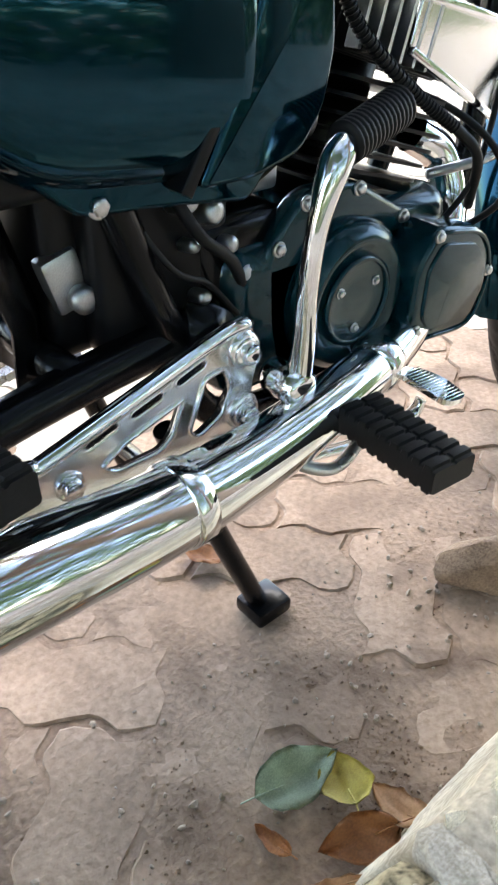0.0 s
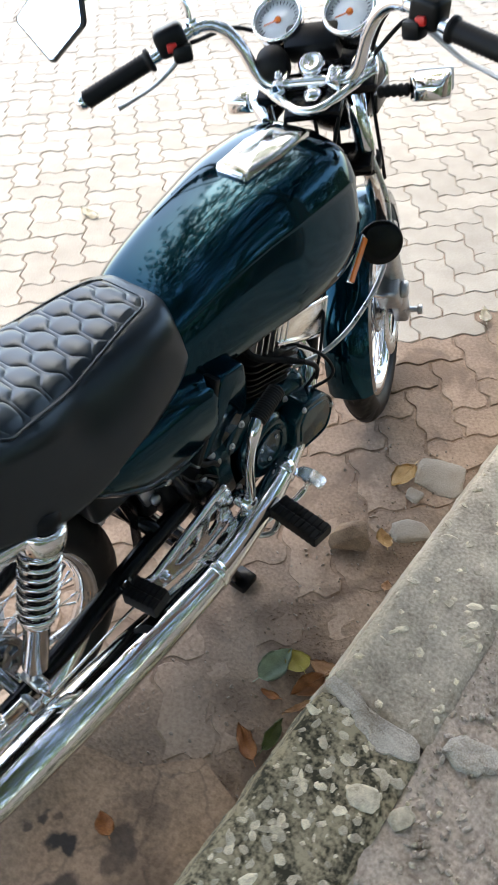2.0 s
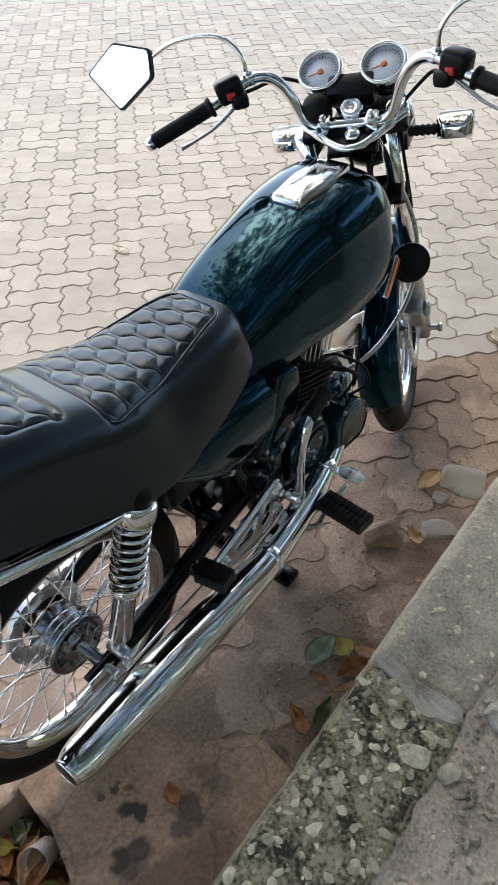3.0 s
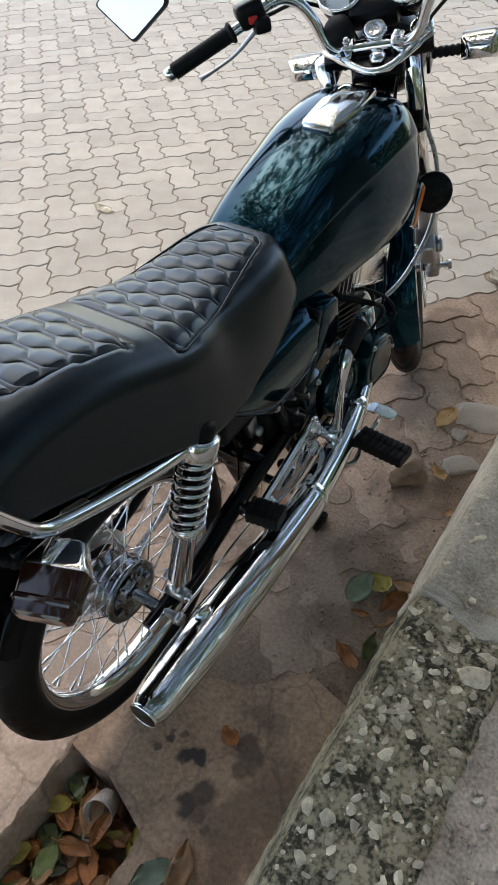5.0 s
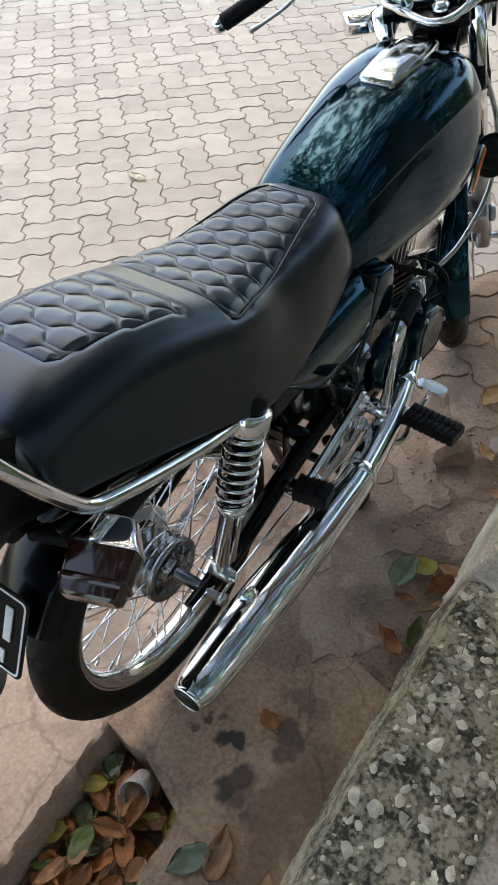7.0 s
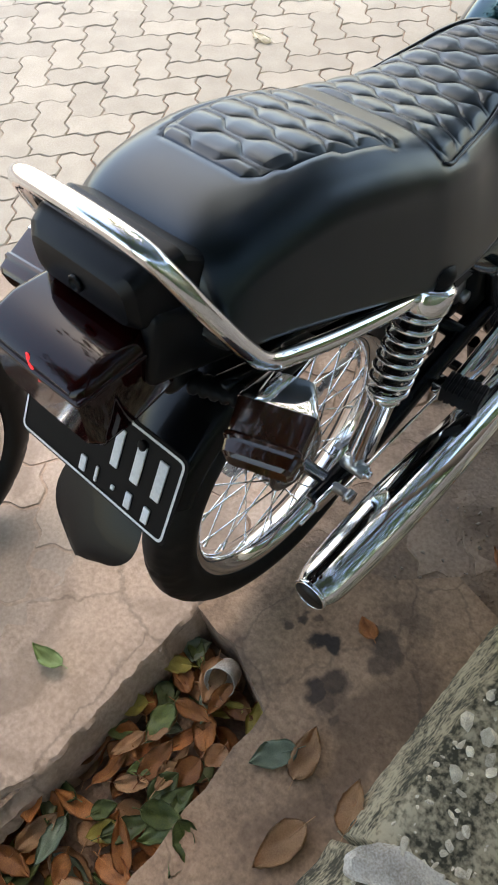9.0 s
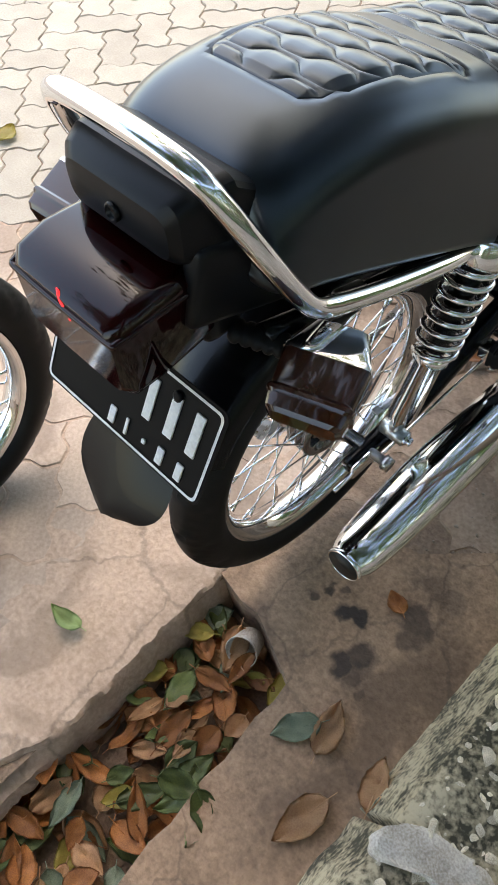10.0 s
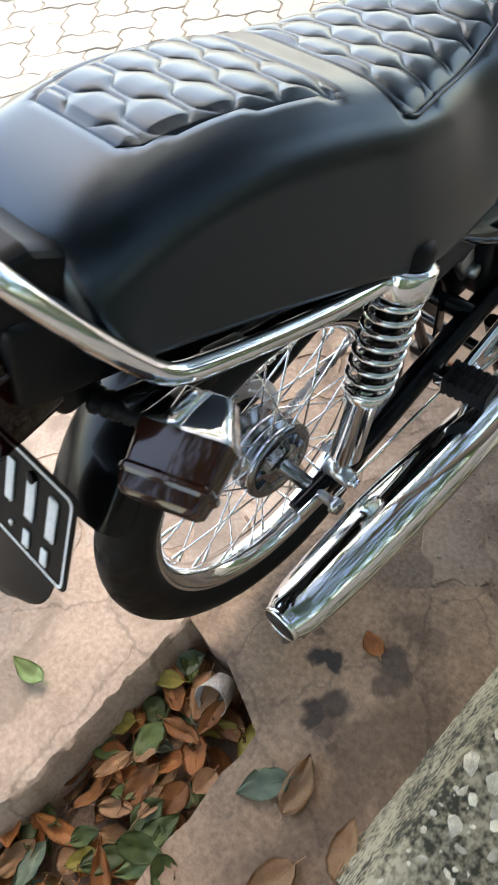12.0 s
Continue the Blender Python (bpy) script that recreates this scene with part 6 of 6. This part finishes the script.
kinds = [LEAF_BROWN] * 6 + [LEAF_TAN] * 3 + [LEAF_GREEN] * 2 + [LEAF_GREY, LEAF_YELLOW]
for k in range(175):
    y = rng.uniform(-0.85, -0.14)
    x = rng.uniform(PIT_L + 0.02, PIT_R - 0.03)
    leaf(rng.choice(kinds), (x, y, -0.1 + rng.uniform(0.0, 0.055)), rng.uniform(0.05, 0.1), rng.uniform(0.028, 0.052), rng.uniform(0, 360), rng.uniform(0.1, 0.4), (rng.uniform(-18, 18), rng.uniform(-22, 22)), "fallen leaf lying in the open drain", rng.uniform(0.1, 0.4), 100 + k)
for k in range(7):
    leaf(LEAF_GREEN, (0.2 + rng.uniform(-0.035, 0.035), -0.4 + rng.uniform(-0.04, 0.04), -0.03 + 0.006 * k), 0.08, 0.045, 50 * k, 0.4, (rng.uniform(-20, 20), rng.uniform(-20, 20)), "fresh green leaf of a sprig in the drain", 0.3, 300 + k)

stone((0.25, 0.93, 0.004), (0.105, 0.07, 0.07), ROCK, "brown angular stone on the dirt near the foot rest", 25, 3, sub=4, sharp=True)
stone((0.33, 1.262, -0.012), (0.135, 0.13, 0.024), FLAT_STONE, "flat grey stone set in the ground", 10, 8)
stone((0.355, 1.05, -0.006), (0.1, 0.065, 0.024), FLAT_STONE, "low grey broken stone by the kerb", 40, 9)

stone((0.307, 1.16, 0.002), (0.045, 0.045, 0.012), FLAT_STONE, "small round grey stone near the front wheel", 0, 12)
stone((0.622, 0.374, 0.185), (0.06, 0.045, 0.022), PEBBLE, "large pale pebble bared in the kerb", 20, 14, sub=2)
stone((0.69, 0.388, 0.178), (0.045, 0.035, 0.02), PEBBLE, "pale pebble at the back of the kerb", 60, 15, sub=2)


def mortar(outline, z, h, label):
    """A broken slab of mortar with a ragged rim."""
    bm = B()
    rim = []
    for k, (x, y) in enumerate(rounded(outline, 0.03, 9)):
        rim.append((x + 0.009 * noise.noise(Vector((x * 60, y * 60, 1))), y + 0.009 * noise.noise(Vector((x * 60, y * 60, 8)))))
    cx, cy = sum(p[0] for p in rim) / len(rim), sum(p[1] for p in rim) / len(rim)
    rings = []
    for sc, dz in ((1.0, -0.02), (1.0, h * 0.3), (0.9, h * 0.8), (0.75, h), (0.5, h * 1.1), (0.25, h)):
        rings.append([(cx + (x - cx) * sc, cy + (y - cy) * sc, z + dz + 0.006 * noise.noise(Vector((x * 40, y * 40, sc * 9)))) for x, y in rim])
    loft(bm, rings)
    return tagged(part("mortar_chunk", bm, WHITE_STONE, angle=30), label, "stone", "stones by the kerb")


mortar([(0.452, 0.515), (0.47, 0.54), (0.55, 0.515), (0.66, 0.515), (0.665, 0.48), (0.6, 0.455), (0.54, 0.48)], KERB_Z, 0.005, "white mortar across the kerb joint")
mortar([(0.44, -0.25), (0.475, -0.205), (0.56, -0.185), (0.66, -0.215), (0.66, -0.29), (0.58, -0.25), (0.5, -0.25), (0.455, -0.29)], KERB_Z, 0.008, "white mortar along the rear kerb joint")
mortar([(0.685, 0.53), (0.7, 0.575), (0.78, 0.59), (0.79, 0.55), (0.74, 0.515)], KERB_Z - 0.01, 0.014, "pale broken stone on the pavement")

# small grit, dirt and gravel
def loose(s, x, y, z):
    return pose(x, y, z, rng.uniform(0, 90), rng.uniform(0, 90), rng.uniform(0, 360)) @ Matrix.Diagonal((s * rng.uniform(0.7, 1.6), s, s * 0.65, 1))


rng = random.Random(9)
places = [loose(rng.choice((0.0015, 0.002, 0.003, 0.0045)), rng.uniform(0.1, 0.45), rng.uniform(0.2, 1.4), 0.001) for _ in range(420)]
tagged(scatter("ground_grit", places, JOINT, None, rng), "sandy grit scattered on the dirt", "grit", kind="stuff")
places = [loose(rng.choice((0.002, 0.003, 0.0045, 0.007)), rng.uniform(0.67, 1.0), rng.uniform(-0.5, 1.6), KERB_Z - 0.008) for _ in range(420)]
tagged(scatter("grit", places, PEBBLE, None, rng), "scattered grit and small pebbles", "grit", kind="stuff")
places = []
for _ in range(2600):
    x, y = rng.triangular(0.12, 0.455, 0.44), rng.uniform(0.15, 1.35)
    if noise.noise(Vector((x * 7, y * 7, 3))) > -0.05:
        places.append(loose(rng.choice((0.001, 0.0012, 0.0014, 0.0018, 0.0026)), x, y, ground_height(x, y) - 0.003))
tagged(scatter("dirt_crumbs", places, LOAM, None, rng), "loose brown dirt crumbs along the kerb", "dirt", kind="stuff")
places = [loose(rng.choice((0.002, 0.003, 0.004, 0.006, 0.009)), rng.uniform(0.672, 1.1), rng.uniform(-0.7, 1.5), KERB_Z - 0.012) for _ in range(3000)]
tagged(scatter("gravel", places, GRAVEL, None, rng), "loose grey gravel on the rough pavement", "gravel", kind="stuff")

# paper cup in the drain
bm = B()
lathe(bm, [(0.022, 0), (0.025, 0.002), (0.031, 0.05), (0.0325, 0.053), (0.031, 0.054), (0.0235, 0.006), (0.001, 0.005)], (0, 0, 0), (0, 0, 1), 28)
cup = part("cup", bm, WHITE_STONE)
cup.matrix_basis = pose(0.07, -0.13, -0.06, 50, 20, 0)
tagged(cup, "dirty pale cup lying among the leaves", "cup")

# neighbouring machine's wheel
other = thing("parked_wheel", "front wheel of a second parked motorcycle on the pavers", "wheel", at=(-0.535, -0.37, 0.305))
wheel(other, "hub", (0, 0, 0))


# ---- unseen trees that shade the kerb and fill the reflections ----
def tree(at, height, spread, clumps, seed, label):
    rng = random.Random(seed)
    ob = thing("tree", label, "tree", "shade trees", at=at)
    bm = B()
    tube(bm, [(0, 0, -0.1), (0.05, 0.03, height * 0.3), (-0.05, 0.1, height * 0.6), (0.1, 0, height * 0.95)], [0.22, 0.16, 0.13, 0.05], 14)
    for k in range(7):
        a = 2 * math.pi * k / 7 + rng.uniform(-0.3, 0.3)
        z = height * rng.uniform(0.45, 0.75)
        tube(bm, [(0, 0.05, z), (spread * 0.3 * math.cos(a), spread * 0.3 * math.sin(a), z + 0.5), (spread * 0.75 * math.cos(a), spread * 0.75 * math.sin(a), z + 0.9)], [0.08, 0.05, 0.02], 8)
    part("trunk", bm, BARK, ob, "rough brown trunk with limbs")
    verts, faces = [], []
    for _ in range(clumps):
        a, d = rng.uniform(0, 2 * math.pi), spread * math.sqrt(rng.random())
        c = Vector((d * math.cos(a), d * math.sin(a), height * (0.72 + 0.35 * rng.random() * (1.1 - d / spread))))
        for _ in range(26):
            p = c + Vector((rng.gauss(0, 0.22), rng.gauss(0, 0.22), rng.gauss(0, 0.14)))
            m = Matrix.Translation(p) @ Euler((rng.uniform(-0.9, 0.9), rng.uniform(-0.9, 0.9), rng.uniform(0, 6.3))).to_matrix().to_4x4()
            s = rng.uniform(0.05, 0.09)
            i = len(verts)
            for q in ((0, -s, 0), (s * 0.5, 0, 0.01), (0, s, 0), (-s * 0.5, 0, 0.01)):
                verts.append(m @ Vector(q))
            faces.append((i, i + 1, i + 2, i + 3))
    me = bpy.data.meshes.new("crown")
    me.from_pydata([tuple(v) for v in verts], [], faces)
    me.materials.append(FOLIAGE)
    crown = new("crown", me)
    crown.parent = ob


tree((1.7, 1.9, 0.15), 4.2, 3.5, 780, 1, "shade tree over the kerb with a loose green crown")
tree((2.6, -2.3, 0.15), 4.4, 3.0, 380, 2, "shade tree with a loose green crown behind the kerb")


# Out of view, added so the plate and tail reflect something dark.
tree((-0.2, -4.3, 0.0), 4.6, 2.7, 620, 3, "unseen leafy tree added beyond the drain to darken rear reflections")


def hedge(x0, x1, y0, y1, h, seed):
    rng = random.Random(seed)
    verts, faces = [], []
    for _ in range(13000):
        p = Vector((rng.uniform(x0, x1), rng.uniform(y0, y1), h * rng.random() ** 0.8 * (0.9 + 0.12 * noise.noise(Vector((rng.random(), 0, 0))))))
        m = Matrix.Translation(p) @ Euler((rng.uniform(-1.4, 1.4), rng.uniform(-1.4, 1.4), rng.uniform(0, 6.3))).to_matrix().to_4x4()
        s = rng.uniform(0.05, 0.1)
        i = len(verts)
        for q in ((0, -s, 0), (s * 0.55, 0, 0.01), (0, s, 0), (-s * 0.55, 0, 0.01)):
            verts.append(m @ Vector(q))
        faces.append((i, i + 1, i + 2, i + 3))
    me = bpy.data.meshes.new("hedge")
    me.from_pydata([tuple(v) for v in verts], [], faces)
    me.materials.append(FOLIAGE)
    tagged(new("hedge", me), "unseen dense dark green hedge behind the pavement, there for reflections", "hedge", kind="stuff")


# Never in view: darkens side reflections and gives the chrome its green.
hedge(2.35, 3.1, -5.5, 6.5, 2.1, 4)
# Unseen tree, added to block low sky that the tank would mirror.
tree((-3.2, 12.5, 0.0), 8.0, 3.8, 700, 12, "unseen tall tree added far ahead to darken reflections in the tank")


# ---- pavers: zigzag blocks laid in herringbone at 45 degrees ----
W = 0.1125
ZIG = ((0.0, 0.0), (0.28, 0.085), (0.38, 0.075), (0.62, -0.075), (0.72, -0.085))


def cell_edge(i, j, di, dj):
    """Points along a unit edge of the grid from (i, j), offset by the zigzag; the same from both sides."""
    back = di < 0 or dj < 0
    if back:
        i, j = i + di, j + dj
    pts = [(i + t, j + o) if di else (i + o, j + t) for t, o in ZIG] + [(i + abs(di), j + abs(dj))]
    return (pts[::-1] if back else pts)[:-1]


def paver_outline(i, j, across):
    n, m = (2, 1) if across else (1, 2)
    pts = []
    for k in range(n):
        pts += cell_edge(i + k, j, 1, 0)
    for k in range(m):
        pts += cell_edge(i + n, j + k, 0, 1)
    for k in range(n):
        pts += cell_edge(i + n - k, j + m, -1, 0)
    for k in range(m):
        pts += cell_edge(i, j + m - k, 0, -1)
    cx, cy = i + n / 2, j + m / 2
    return [(cx + (x - cx) * (1 - 0.035 / n), cy + (y - cy) * (1 - 0.035 / m)) for x, y in pts], (cx, cy)


def paver_mesh(bm, pts, z, tilt, place):
    def at(p, k, h):
        x, y = p[0] * k * W, p[1] * k * W
        return place @ Vector((x, y, h + z + x * tilt[0] + y * tilt[1]))
    top = [bm.verts.new(at(p, 0.965, 0.0)) for p in pts]
    mid = [bm.verts.new(at(p, 1.0, -0.004)) for p in pts]
    low = [bm.verts.new(at(p, 1.0, -0.02)) for p in pts]
    bm.faces.new(top)
    for a, b in ((top, mid), (mid, low)):
        for k in range(len(pts)):
            bm.faces.new((b[k], b[(k + 1) % len(pts)], a[(k + 1) % len(pts)], a[k]))


rng = random.Random(3)
road = thing("road", "brown zigzag concrete pavers laid in herringbone", "paving", at=(0, 0, 0))
tagged(road, kind="structure")
TURN45 = Matrix.Rotation(radians(45), 4, "Z")
far = B()
shared = {}
near_list = []
for i in range(-75, 75):
    for j in range(-75, 75):
        k = (i - j) % 4
        if k not in (0, 2):
            continue
        across = k == 0
        ii, jj = (i, j) if across else (i, j - 1)
        pts, (cx, cy) = paver_outline(ii, jj, across)
        c = TURN45 @ Vector((cx * W, cy * W, 0))
        if not (-6.5 < c.x < (0.47 if c.y > 0.8 else 0.4) and -1.4 < c.y < 7.5):
            continue
        if -0.16 < c.x and c.y < 0.02 or c.x > 0.02 and c.y < 0.26:
            continue
        local = [(x - cx, y - cy) for x, y in pts]
        worn = max(0.0, min(1.0, (c.x - 0.0) / 0.3)) * max(0.0, min(1.0, (1.5 - c.y) / 0.5))
        z = rng.uniform(-0.002, 0.0015) - 0.004 * worn * rng.random()
        lean = 0.012 + 0.014 * worn
        tilt = (rng.uniform(-lean, lean), rng.uniform(-lean, lean))
        if -1.25 < c.x and -0.6 < c.y < 2.0:
            near_list.append((across, local, c, z, tilt, worn))
        else:
            paver_mesh(far, local, z, tilt, Matrix.Translation(c) @ TURN45)
for across, local, c, z, tilt, worn in near_list:
    dirty = c.x + 0.25 * noise.noise(Vector((c.x * 2, c.y * 2, 4))) > -0.5 + 1.2 * max(0.0, c.y - 1.25)
    if c.y < 0.25 and c.x < 0.0:
        dirty = 2
    if dirty == 1:
        bm = B()
        ragged = []
        for k, p in enumerate(local):
            q = local[(k + 1) % len(local)]
            for t in (0.0, 0.5):
                x, y = p[0] + (q[0] - p[0]) * t, p[1] + (q[1] - p[1]) * t
                v = Vector((c.x * 9 + x * 3.2, c.y * 9 + y * 3.2, 0.7))
                pull = 0.985 - 0.05 * max(0.0, noise.noise(v * 2.3)) - 0.05 * max(0.0, noise.noise(v))
                ragged.append((x * pull + 0.03 * noise.noise(v * 1.4), y * pull + 0.03 * noise.noise(v * 1.4 + Vector((0, 0, 5)))))
        paver_mesh(bm, ragged, 0.0, (0, 0), TURN45)
        me = bpy.data.meshes.new("paver")
        bm.to_mesh(me)
        bm.free()
        me.materials.append(PAVER_DIRTY)
        shared[across, dirty] = me
    elif (across, dirty) not in shared:
        bm = B()
        paver_mesh(bm, local, 0.0, (0, 0), TURN45)
        me = bpy.data.meshes.new("paver")
        bm.to_mesh(me)
        bm.free()
        me.materials.append((PAVER, PAVER_DIRTY, PAVER_DUSTY)[int(dirty)])
        shared[across, dirty] = me
    ob = new("paver", shared[across, dirty])
    ob.parent = road
    ob.matrix_basis = pose(c.x, c.y, z, math.degrees(tilt[0]), math.degrees(tilt[1]), rng.uniform(-0.6, 0.6))
tagged(part("far_pavers", far, PAVER_FAR, road, smooth=False), "pale zigzag pavers further along the road", kind="stuff")
